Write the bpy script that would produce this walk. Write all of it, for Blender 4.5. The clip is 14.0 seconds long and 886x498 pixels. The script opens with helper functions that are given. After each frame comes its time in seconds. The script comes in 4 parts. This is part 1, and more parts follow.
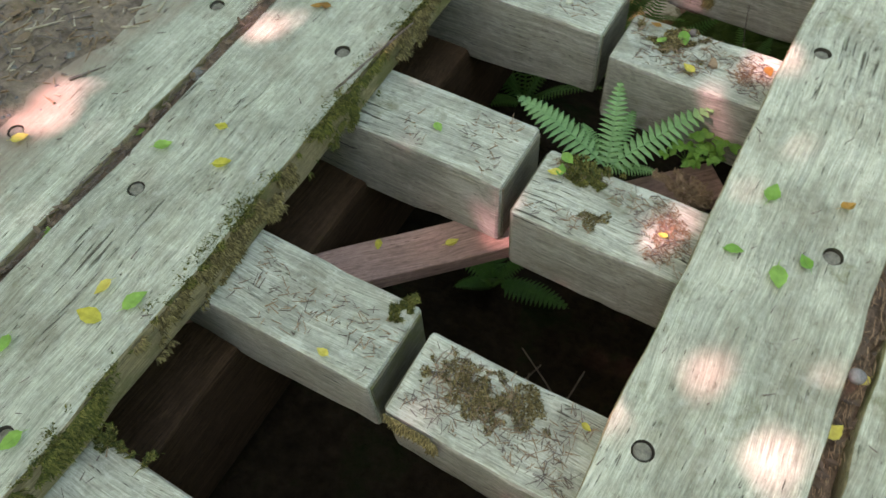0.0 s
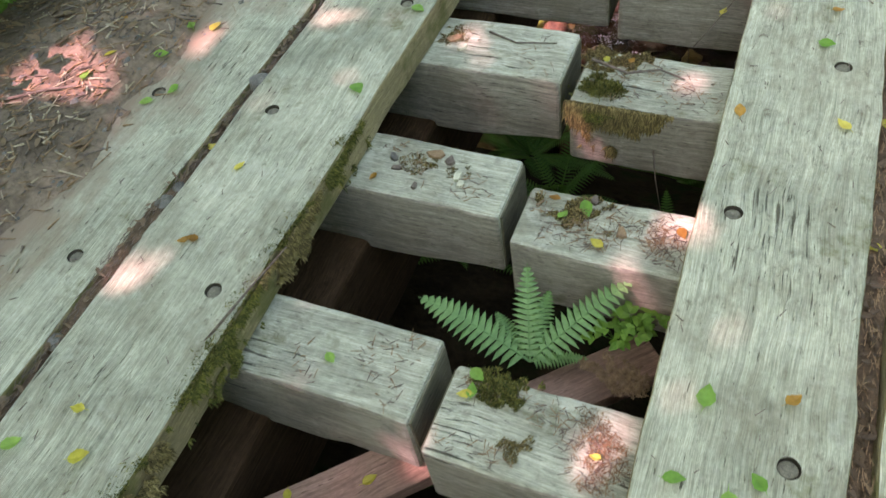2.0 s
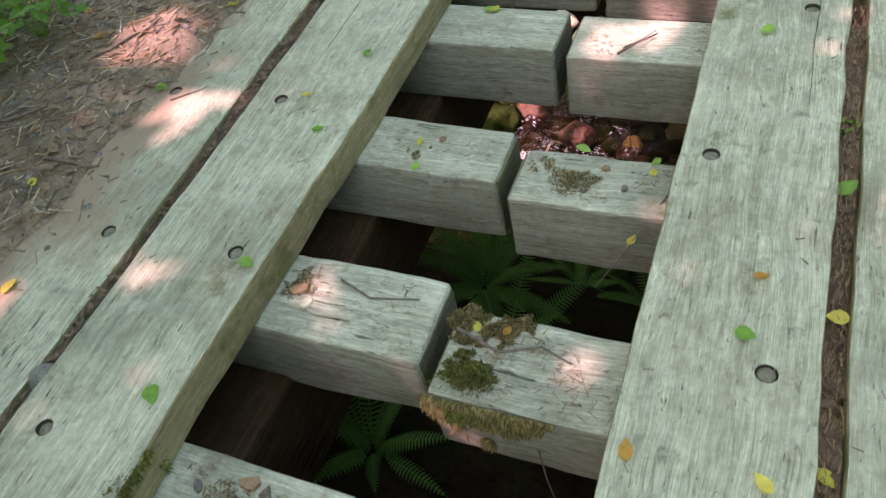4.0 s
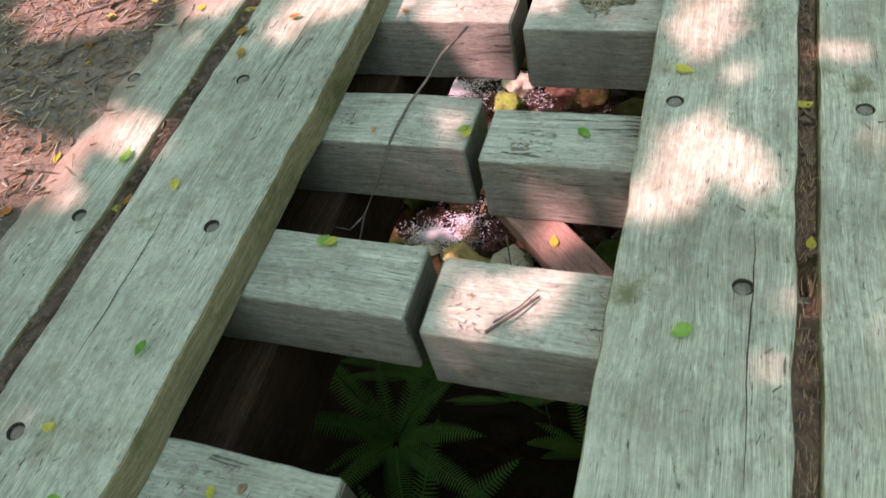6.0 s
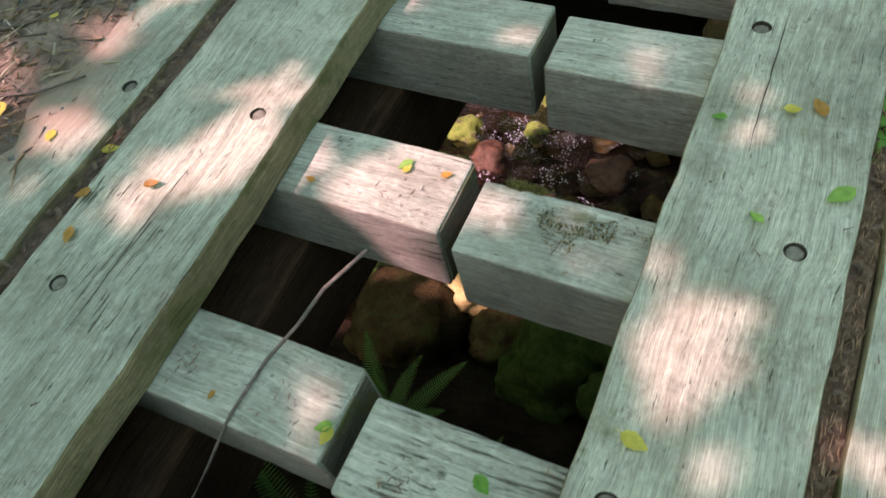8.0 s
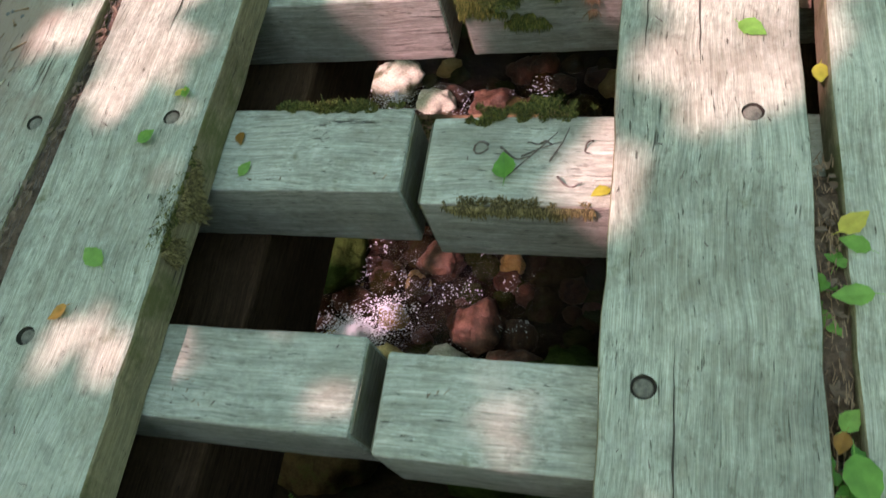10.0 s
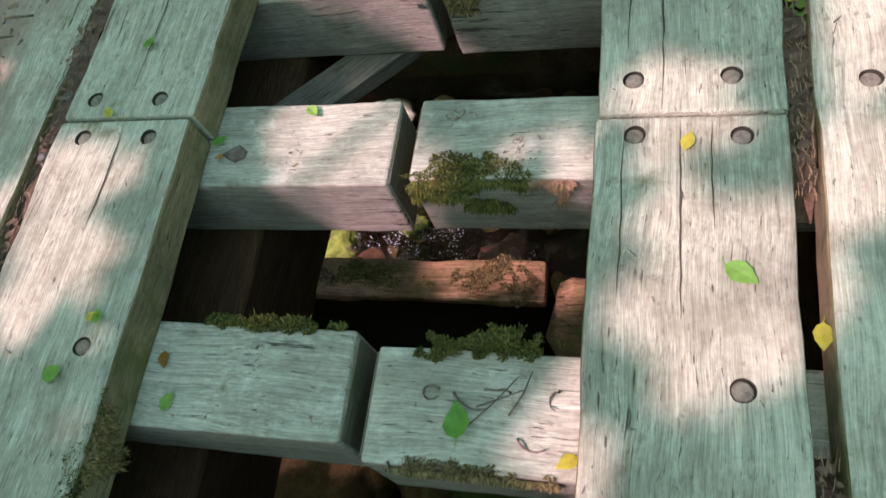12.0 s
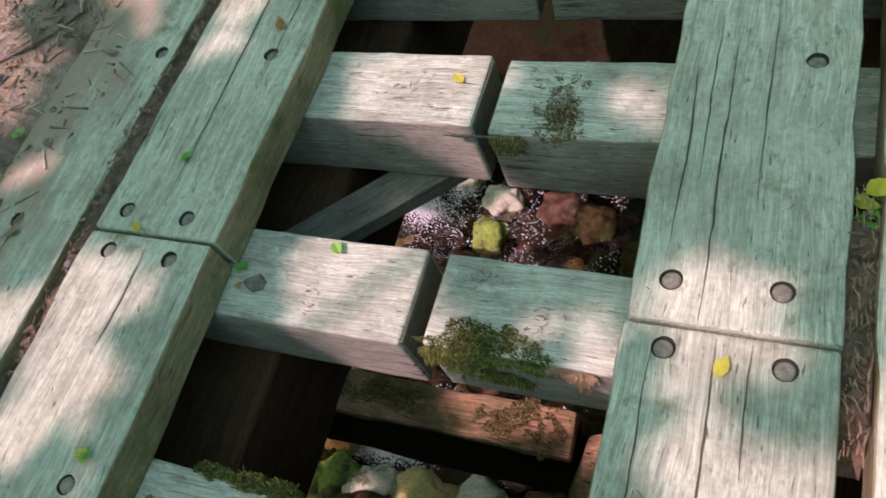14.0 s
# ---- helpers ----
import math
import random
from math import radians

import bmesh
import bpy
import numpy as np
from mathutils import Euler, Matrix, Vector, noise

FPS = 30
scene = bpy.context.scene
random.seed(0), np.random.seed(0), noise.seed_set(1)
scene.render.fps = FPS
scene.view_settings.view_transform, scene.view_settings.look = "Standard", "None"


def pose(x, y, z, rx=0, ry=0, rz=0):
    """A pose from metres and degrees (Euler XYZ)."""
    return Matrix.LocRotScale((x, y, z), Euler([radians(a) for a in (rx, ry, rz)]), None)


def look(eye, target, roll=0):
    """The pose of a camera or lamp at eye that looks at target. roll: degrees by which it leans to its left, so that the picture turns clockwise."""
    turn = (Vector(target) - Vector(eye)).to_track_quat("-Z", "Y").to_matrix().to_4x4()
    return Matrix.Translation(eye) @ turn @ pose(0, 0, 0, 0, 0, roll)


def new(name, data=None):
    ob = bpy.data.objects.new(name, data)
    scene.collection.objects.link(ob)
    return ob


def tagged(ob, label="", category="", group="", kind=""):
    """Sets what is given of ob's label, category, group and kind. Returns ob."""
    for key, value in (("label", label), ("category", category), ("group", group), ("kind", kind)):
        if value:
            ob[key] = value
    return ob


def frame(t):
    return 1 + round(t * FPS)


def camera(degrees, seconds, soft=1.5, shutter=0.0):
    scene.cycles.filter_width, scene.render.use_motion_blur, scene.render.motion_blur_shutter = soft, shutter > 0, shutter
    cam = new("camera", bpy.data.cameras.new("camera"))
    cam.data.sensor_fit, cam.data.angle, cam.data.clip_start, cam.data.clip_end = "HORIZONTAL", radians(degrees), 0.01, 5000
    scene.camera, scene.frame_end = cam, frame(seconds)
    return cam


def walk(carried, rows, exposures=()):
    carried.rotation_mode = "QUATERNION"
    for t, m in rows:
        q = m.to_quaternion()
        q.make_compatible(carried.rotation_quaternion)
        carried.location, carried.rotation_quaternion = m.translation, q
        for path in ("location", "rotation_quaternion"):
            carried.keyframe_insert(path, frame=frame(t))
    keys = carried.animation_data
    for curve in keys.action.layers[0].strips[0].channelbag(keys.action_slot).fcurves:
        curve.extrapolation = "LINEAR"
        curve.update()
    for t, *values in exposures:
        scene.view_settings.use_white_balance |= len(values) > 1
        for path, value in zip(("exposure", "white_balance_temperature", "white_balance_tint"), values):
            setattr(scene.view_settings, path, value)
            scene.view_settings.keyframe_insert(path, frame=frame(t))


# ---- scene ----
cam = camera(60.8, 14.0, shutter=0.25)
PATH = [
    (0, (0.322, -4.991, 1.111), (-0.283, -4.133, -0.591), -5.7),
    (0.5, (0.397, -4.947, 1.114), (-0.397, -4.133, -0.531), -9.9),
    (1, (0.451, -4.88, 1.129), (-0.389, -3.969, -0.441), -11.1),
    (1.5, (0.392, -4.758, 1.111), (-0.301, -3.697, -0.436), -9.8),
    (2, (0.335, -4.651, 1.091), (-0.315, -3.581, -0.47), -12.0),
    (2.5, (0.385, -4.466, 1.103), (-0.342, -3.344, -0.385), -10.9),
    (3, (0.435, -4.276, 1.117), (-0.332, -3.137, -0.337), -11.5),
    (3.2, (0.422, -4.196, 1.11), (-0.312, -3.045, -0.352), -12.1),
    (5.3, (0.447, -3.36, 1.063), (-0.264, -2.302, -0.478), -20.7),
    (5.5, (0.406, -3.253, 1.062), (-0.259, -2.164, -0.478), -20.3),
    (6, (0.421, -3.025, 1.056), (-0.199, -1.898, -0.476), -16.5),
    (6.5, (0.467, -2.82, 1.061), (-0.257, -1.734, -0.455), -16.5),
    (7, (0.398, -2.587, 1.039), (-0.352, -1.578, -0.516), -19.7),
    (7.5, (0.348, -2.336, 1.027), (-0.361, -1.383, -0.582), -19.0),
    (8, (0.427, -2.084, 1.028), (-0.274, -1.188, -0.617), -16.5),
    (8.5, (0.423, -1.85, 1.023), (-0.227, -1.011, -0.672), -17.9),
    (9, (0.348, -1.58, 1.001), (-0.22, -0.743, -0.724), -22.0),
    (9.2, (0.354, -1.495, 1.002), (-0.197, -0.65, -0.725), -23.4),
    (11.3, (0.365, -0.853, 1.019), (-0.156, 0.002, -0.711), -26.9),
    (11.5, (0.385, -0.825, 1.019), (-0.15, 0.015, -0.715), -27.0),
    (12, (0.397, -0.727, 1.016), (-0.148, 0.106, -0.718), -28.5),
    (12.5, (0.338, -0.599, 1.01), (-0.153, 0.27, -0.723), -26.4),
    (13, (0.374, -0.505, 0.994), (-0.063, 0.384, -0.743), -20.7),
    (13.5, (0.457, -0.469, 1.004), (-0.12, 0.376, -0.714), -23.8),
    (14, (0.46, -0.442, 1.026), (-0.294, 0.393, -0.627), -29.8),
]
walk(cam, [(t, look(eye, target, roll)) for t, eye, target, roll in PATH],
     [(0, 2.85, 9700, 6), (3.2, 2.72, 9700, 5), (6.5, 2.27, 9200, -5), (9.2, 2.12, 8800, -11), (14, 1.8, 8000, -19)])


# ---- world and sun ----
SUN_DIR = Vector((-0.40, -0.49, 1.0)).normalized()   # towards the sun
world = bpy.data.worlds.new("world")
scene.world = world
world.use_nodes = True
wn = world.node_tree
sky = wn.nodes.new("ShaderNodeTexSky")
sky.sky_type = 'NISHITA'
sky.sun_disc = False
sky.sun_elevation = math.asin(SUN_DIR.z)
sky.sun_rotation = math.atan2(SUN_DIR.x, SUN_DIR.y)
wn.links.new(sky.outputs[0], wn.nodes["Background"].inputs[0])
wn.nodes["Background"].inputs[1].default_value = 0.15
sun = new("sun", bpy.data.lights.new("sun", 'SUN'))
sun.data.energy = 2.05
sun.data.color = (1.06, 0.61, 0.97)
sun.data.angle = radians(0.5)
sun.matrix_world = look(SUN_DIR * 10, (0, 0, 0))
rng = random.Random(11)


# ---- materials ----
class Nodes:
    def __init__(self, name, material=None):
        self.m = material or bpy.data.materials.new(name)
        self.m.use_nodes = True
        self.t = self.m.node_tree
        self.p = self.t.nodes["Principled BSDF"]

    def add(self, kind, **inputs):
        n = self.t.nodes.new(kind)
        for k, v in inputs.items():
            s = n.inputs[k.replace("_", " ")] if not k.startswith("i") or not k[1:].isdigit() else n.inputs[int(k[1:])]
            if hasattr(v, "links"):
                self.t.links.new(v, s)
            else:
                s.default_value = v
        return n

    def coords(self, scale, sway=0.0):
        c = self.add("ShaderNodeTexCoord")
        r = self.add("ShaderNodeObjectInfo")
        k = self.add("ShaderNodeMath", i0=r.outputs["Random"], i1=37.0)
        k.operation = 'MULTIPLY'
        a = self.add("ShaderNodeVectorMath", i0=c.outputs["Object"], i1=k.outputs[0])
        if sway:
            w = self.add("ShaderNodeTexNoise", Vector=a.outputs[0], Scale=3.2, Detail=2.0)
            w = self.add("ShaderNodeVectorMath", i0=w.outputs["Color"], i1=(sway, sway, sway))
            w.operation = 'MULTIPLY'
            a = self.add("ShaderNodeVectorMath", i0=a.outputs[0], i1=w.outputs[0])
        s = self.add("ShaderNodeVectorMath", i0=a.outputs[0], i1=scale)
        s.operation = 'MULTIPLY'
        return s.outputs[0]

    def noise(self, scale, size=1.0, detail=4.0, rough=0.55, sway=0.0):
        n = self.add("ShaderNodeTexNoise", Vector=self.coords(scale, sway), Scale=size, Detail=detail, Roughness=rough)
        return n.outputs["Fac"]

    def ramp(self, fac, *stops):
        n = self.add("ShaderNodeValToRGB", Fac=fac)
        e = n.color_ramp.elements
        while len(e) < len(stops):
            e.new(0.5)
        for q, (at, c) in zip(e, stops):
            q.position, q.color = at, (*c, 1) if len(c) == 3 else c
        return n.outputs["Color"]

    def mix(self, fac, a, b, how='MIX'):
        n = self.t.nodes.new("ShaderNodeMix")
        n.data_type, n.blend_type = 'RGBA', how
        for s, v in ((n.inputs[0], fac), (n.inputs[6], a), (n.inputs[7], b)):
            if hasattr(v, "links"):
                self.t.links.new(v, s)
            else:
                s.default_value = v if isinstance(v, float) else (*v, 1)
        return n.outputs[2]

    def bump(self, height, strength, distance, before=None):
        n = self.add("ShaderNodeBump", Strength=strength, Distance=distance, Height=height)
        if before:
            self.t.links.new(before, n.inputs["Normal"])
        return n.outputs[0]

    def done(self, colour, rough=0.85, normal=None, shine=0.3):
        self.p.inputs["Specular IOR Level"].default_value = shine
        for k, v in (("Base Color", colour), ("Roughness", rough), ("Normal", normal)):
            if v is None:
                continue
            if hasattr(v, "links"):
                self.t.links.new(v, self.p.inputs[k])
            else:
                self.p.inputs[k].default_value = v if isinstance(v, float) else (*v, 1)
        return self.m


G3 = lambda v: (v, v, v)


def wood(name, axis, low, high, dark, moss=0.0, rough=0.85, shine=0.3, grime=0.0, lichen=0.0):
    """Weathered sawn timber with its grain along the axis: streaks, drying cracks, stains and a film of moss."""
    n = Nodes(name)
    along = lambda a, b: (a, b, b) if axis == 0 else (b, a, b)
    rings = n.noise(along(0.9, 75), 1.0, 2.0, 0.5, 0.05)
    grain = n.noise(along(4.0, 190), 1.0, 6.0, 0.68, 0.045)
    fine = n.noise(along(16, 520), 1.0, 3.0, 0.65, 0.045)
    crack = n.noise(along(5.5, 150), 1.0, 4.0, 0.6, 0.05)
    tick = n.noise(along(26, 210), 1.0, 3.0, 0.6, 0.045)
    stain = n.noise((3.2, 3.2, 3.2), 1.0, 6.0, 0.62)
    spot = n.noise((19, 19, 19), 1.0, 4.0, 0.6)
    worn = n.noise((2.5, 2.5, 2.5), 1.0, 4.0, 0.6)
    grit = n.noise((90, 90, 90), 1.0, 5.0, 0.7)
    col = n.ramp(grain, (0.28, low), (0.72, high))
    col = n.mix(0.30, col, n.ramp(rings, (0.35, G3(0.3)), (0.65, G3(0.72))), 'OVERLAY')
    col = n.mix(0.62, col, n.ramp(fine, (0.3, G3(0.25)), (0.65, G3(0.82))), 'OVERLAY')
    col = n.mix(n.ramp(stain, (0.46, G3(0.0)), (0.72, G3(0.65))), col, tuple(0.5 * a for a in low))
    col = n.mix(n.ramp(spot, (0.62, G3(0.0)), (0.74, G3(0.5))), col, tuple(0.5 * a for a in low))
    col = n.mix(n.ramp(worn, (0.52, G3(0.0)), (0.72, G3(0.45))), col, tuple(min(0.6, 1.3 * a) for a in high))
    col = n.mix(0.28, col, n.ramp(grit, (0.3, G3(0.25)), (0.7, G3(0.78))), 'OVERLAY')
    if grime:
        blot = n.noise(along(5.0, 9.0), 1.0, 9.0, 0.74)
        col = n.mix(n.ramp(blot, (0.47, G3(0.0)), (0.66, G3(grime))), col, (0.135, 0.115, 0.072))
        fleck = n.noise(along(34, 60), 1.0, 4.0, 0.7)
        col = n.mix(n.ramp(fleck, (0.60, G3(0.0)), (0.70, G3(grime))), col, (0.085, 0.072, 0.05))
    if lichen:
        crust = n.noise((12, 12, 12), 1.0, 8.0, 0.75)
        col = n.mix(n.ramp(crust, (0.56, G3(0.0)), (0.64, G3(lichen))), col, (0.52, 0.54, 0.46))
    deep = n.add("ShaderNodeMath", i0=crack, i1=worn)
    deep.operation = 'ADD'
    col = n.mix(n.ramp(deep.outputs[0], (0.71, G3(0.85)), (0.765, G3(0.0))), col, dark)
    col = n.mix(n.ramp(tick, (0.66, G3(0.0)), (0.71, G3(0.8))), col, dark)
    cut = n.ramp(deep.outputs[0], (0.71, G3(0.0)), (0.78, G3(1.0)))
    nick = n.ramp(tick, (0.64, G3(1.0)), (0.72, G3(0.0)))
    if moss:
        film = n.noise((7, 7, 7), 1.0, 6.0, 0.7)
        col = n.mix(n.ramp(film, (0.66 - moss, G3(0.0)), (0.78 - moss, G3(0.8))), col, (0.10, 0.105, 0.035))
    nb = n.bump(cut, 0.8, 0.004)
    nb = n.bump(nick, 0.7, 0.003, nb)
    nb = n.bump(grain, 0.7, 0.0035, nb)
    nb = n.bump(fine, 0.6, 0.0014, nb)
    nb = n.bump(grit, 0.3, 0.0012, nb)
    return n.done(col, rough, nb, shine)


PLANK = wood("weathered_plank", 1, (0.235, 0.252, 0.188), (0.43, 0.442, 0.35), (0.05, 0.045, 0.03), 0.05, grime=0.5, lichen=0.25)
SLEEPER = wood("weathered_sleeper", 0, (0.235, 0.25, 0.19), (0.45, 0.458, 0.378), (0.045, 0.04, 0.03), 0.05, grime=0.4, lichen=0.5)
PLANK_SIDE = wood("mossy_plank_side", 1, (0.14, 0.115, 0.06), (0.29, 0.245, 0.15), (0.04, 0.03, 0.02), 0.16)
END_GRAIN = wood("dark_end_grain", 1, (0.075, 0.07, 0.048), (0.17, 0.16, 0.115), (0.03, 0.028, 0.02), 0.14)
SLEEPER_SIDE = wood("sawn_sleeper_side", 0, (0.19, 0.178, 0.15), (0.36, 0.335, 0.29), (0.04, 0.035, 0.03), 0.03, grime=0.3)
GREYBRACE = wood("grey_brace_wood", 0, (0.09, 0.085, 0.065), (0.19, 0.18, 0.145), (0.03, 0.03, 0.02), 0.0)
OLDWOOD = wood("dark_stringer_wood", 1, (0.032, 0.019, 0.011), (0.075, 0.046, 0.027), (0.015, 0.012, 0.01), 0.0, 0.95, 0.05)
REDWOOD = wood("reddish_brace_wood", 0, (0.19, 0.115, 0.09), (0.35, 0.225, 0.18), (0.07, 0.04, 0.03), 0.0)
CAPWOOD = wood("mossy_cap_log", 0, (0.12, 0.07, 0.042), (0.36, 0.23, 0.14), (0.03, 0.02, 0.012), 0.17, 0.95, 0.1)
# Near-black wood: the shade on the log's front is put into this colour.
SHADEWOOD = wood("shade_black_wood", 0, (0.010, 0.008, 0.006), (0.030, 0.023, 0.016), (0.006, 0.005, 0.004), 0.05, 0.95, 0.03)


def dusty(base):
    """The plank wood with trodden dirt rubbed into the half towards the bank."""
    m = base.copy()
    m.name = "dusty_plank"
    n = Nodes("", m)
    old = n.p.inputs["Base Color"].links[0].from_socket
    x = n.add("ShaderNodeSeparateXYZ", i0=n.add("ShaderNodeTexCoord").outputs["Object"]).outputs[0]
    blot = n.noise((4, 2.5, 4), 1.0, 7.0, 0.68)
    k = n.add("ShaderNodeMath", i0=x, i1=-1.3)
    k.operation = 'MULTIPLY'
    t = n.add("ShaderNodeMath", i0=k.outputs[0], i1=blot)
    fac = n.ramp(t.outputs[0], (0.42, G3(0.0)), (0.62, G3(0.9)))
    n.t.links.new(n.mix(fac, old, (0.25, 0.19, 0.14)), n.p.inputs["Base Color"])
    return m


DUSTY = dusty(PLANK)


def speckle(name, low, high, size, bump=0.01, rough=0.9, third=None, shine=0.3):
    n = Nodes(name)
    a = n.noise((1, 1, 1), size, 8.0, 0.65)
    b = n.noise((1, 1, 1), size * 7.3, 5.0, 0.6)
    col = n.ramp(a, (0.3, low), (0.7, high))
    col = n.mix(0.45, col, n.ramp(b, (0.3, G3(0.2)), (0.7, G3(0.8))), 'OVERLAY')
    if third:
        col = n.mix(n.ramp(n.noise((1, 1, 1), size * 0.5, 6.0, 0.7), (0.52, G3(0.0)), (0.62, G3(1.0))), col, third)
    return n.done(col, rough, n.bump(b, 0.6, bump * 0.4, n.bump(a, 0.7, bump)), shine)


DIRT = speckle("trodden_dirt", (0.11, 0.085, 0.063), (0.31, 0.24, 0.18), 11, 0.03, 0.9, (0.10, 0.078, 0.056))
LITTER = speckle("needle_litter", (0.05, 0.036, 0.025), (0.18, 0.125, 0.085), 40, 0.008)
# Soil colour lowered to near black to carry the deep shade below the deck.
RAVINE = speckle("shade_dark_ravine_soil", (0.009, 0.007, 0.0045), (0.032, 0.023, 0.014), 5, 0.04, 0.95, (0.011, 0.016, 0.006), 0.03)
ROCK_TAN = speckle("tan_stone", (0.35, 0.28, 0.10), (0.62, 0.53, 0.25), 9, 0.02)
ROCK_PALE = speckle("pale_stone", (0.36, 0.36, 0.27), (0.6, 0.6, 0.48), 9, 0.02, 0.9, (0.13, 0.13, 0.07))
ROCK_RED = speckle("red_brown_wet_stone", (0.04, 0.022, 0.016), (0.18, 0.095, 0.065), 13, 0.03, 0.35)
ROCK_LIME = speckle("lime_green_mossy_stone", (0.12, 0.18, 0.035), (0.32, 0.40, 0.095), 16, 0.03, 0.95, (0.09, 0.085, 0.055))
# Brown darkened to stand for the shade on the boulders below the deck.
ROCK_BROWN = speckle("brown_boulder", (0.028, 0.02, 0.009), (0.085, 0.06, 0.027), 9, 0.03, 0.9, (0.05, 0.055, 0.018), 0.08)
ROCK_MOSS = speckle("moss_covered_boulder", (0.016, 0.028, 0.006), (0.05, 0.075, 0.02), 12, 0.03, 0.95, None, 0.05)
PEBBLE = speckle("grey_pebble", (0.08, 0.08, 0.072), (0.21, 0.205, 0.19), 30, 0.004, 0.7)


def mossy(name, low, mid_tone, high):
    """Tufts whose shoots each have a tone of their own."""
    n = Nodes(name)
    r = n.add("ShaderNodeNewGeometry").outputs["Random Per Island"]
    col = n.ramp(r, (0.0, low), (0.55, mid_tone), (1.0, high))
    patch = n.noise((1, 1, 1), 26, 4.0, 0.6)
    return n.done(n.mix(0.5, col, n.ramp(patch, (0.3, G3(0.2)), (0.7, G3(0.8))), 'OVERLAY'), 0.9)


MOSS = mossy("moss", (0.03, 0.042, 0.009), (0.085, 0.092, 0.02), (0.20, 0.18, 0.05))
DRYMOSS = mossy("dry_moss", (0.05, 0.04, 0.016), (0.14, 0.11, 0.045), (0.30, 0.24, 0.11))
NEEDLE = speckle("dry_needles", (0.13, 0.08, 0.045), (0.34, 0.235, 0.145), 60, 0.002, 0.85)
TWIG = speckle("twig_bark", (0.07, 0.055, 0.045), (0.20, 0.165, 0.14), 60, 0.002, 0.85)
STRAW = speckle("pale_straw", (0.26, 0.22, 0.15), (0.50, 0.44, 0.33), 60, 0.002, 0.85)
BARK = speckle("tree_bark", (0.06, 0.05, 0.04), (0.16, 0.13, 0.10), 12, 0.03, 0.95)
BOLT_TOP = speckle("grimy_bolt_head", (0.085, 0.08, 0.062), (0.22, 0.215, 0.165), 90, 0.003, 0.8)
HOLE = Nodes("bolt_hole_shadow").done((0.055, 0.05, 0.038), 0.95)


def leafy(name, low, high, through_light=0.35):
    n = Nodes(name)
    r = n.add("ShaderNodeObjectInfo").outputs["Random"]
    col = n.ramp(r, (0.0, low), (1.0, high))
    v = n.noise((1, 1, 1), 60, 4.0)
    col = n.mix(0.4, col, n.ramp(v, (0.3, G3(0.3)), (0.7, G3(0.75))), 'OVERLAY')
    n.done(col, 0.5)
    tr = n.add("ShaderNodeBsdfTranslucent", Color=col)
    mx = n.add("ShaderNodeMixShader", Fac=through_light)
    n.t.links.new(n.p.outputs[0], mx.inputs[1])
    n.t.links.new(tr.outputs[0], mx.inputs[2])
    n.t.links.new(mx.outputs[0], n.t.nodes["Material Output"].inputs[0])
    return n.m


GREEN = leafy("fresh_green_leaf", (0.13, 0.30, 0.05), (0.26, 0.44, 0.10))
YELLOW = leafy("yellow_leaf", (0.42, 0.40, 0.05), (0.62, 0.52, 0.12))
ORANGE = leafy("orange_brown_leaf", (0.26, 0.13, 0.03), (0.48, 0.26, 0.06))
FERN = leafy("fern_green", (0.045, 0.13, 0.024), (0.085, 0.19, 0.036), 0.35)
HERB = leafy("herb_green", (0.07, 0.19, 0.03), (0.17, 0.33, 0.06), 0.35)
BROWN = leafy("crumbled_brown_leaf", (0.09, 0.062, 0.042), (0.20, 0.145, 0.095), 0.15)
FERN_LIGHT = leafy("pale_fern_green", (0.14, 0.30, 0.11), (0.20, 0.36, 0.15), 0.3)
CANOPY = leafy("canopy_leaf", (0.10, 0.17, 0.035), (0.14, 0.22, 0.05), 0.5)


def clear_water():
    """Clear shallow water: see-through, with a rippled gloss."""
    n = Nodes("stream_water")
    ripple = n.bump(n.noise((1, 1.6, 1), 16.0, 5.0, 0.6), 1.0, 0.10, n.bump(n.noise((1, 1, 1), 60.0, 3.0, 0.6), 1.0, 0.02))
    see = n.add("ShaderNodeBsdfTransparent", Color=(0.80, 0.74, 0.66, 1))
    gloss = n.add("ShaderNodeBsdfGlossy", Roughness=0.07, Normal=ripple)
    edge = n.add("ShaderNodeFresnel", IOR=1.45, Normal=ripple)
    mx = n.add("ShaderNodeMixShader", Fac=edge.outputs[0])
    n.t.links.new(see.outputs[0], mx.inputs[1])
    n.t.links.new(gloss.outputs[0], mx.inputs[2])
    n.t.links.new(mx.outputs[0], n.t.nodes["Material Output"].inputs[0])
    return n.m


WATER = clear_water()
FOAM_AND_GLINT = Nodes("foam_and_glints").done((0.8, 0.82, 0.86), 0.5)


# ---- mesh helpers ----
def mesh_of(name, bm, *mats):
    me = bpy.data.meshes.new(name)
    bm.to_mesh(me)
    bm.free()
    for m in mats:
        me.materials.append(m)
    return me


def raw(name, verts, faces, *mats, smooth=False):
    me = bpy.data.meshes.new(name)
    me.from_pydata([tuple(v) for v in verts], [], faces)
    for m in mats:
        me.materials.append(m)
    if smooth:
        me.polygons.foreach_set("use_smooth", [True] * len(me.polygons))
    return me


def under(ob, parent):
    ob.parent = parent
    return ob


def lerp(y, rows):
    return float(np.interp(y, [r[0] for r in rows], [r[1] for r in rows]))


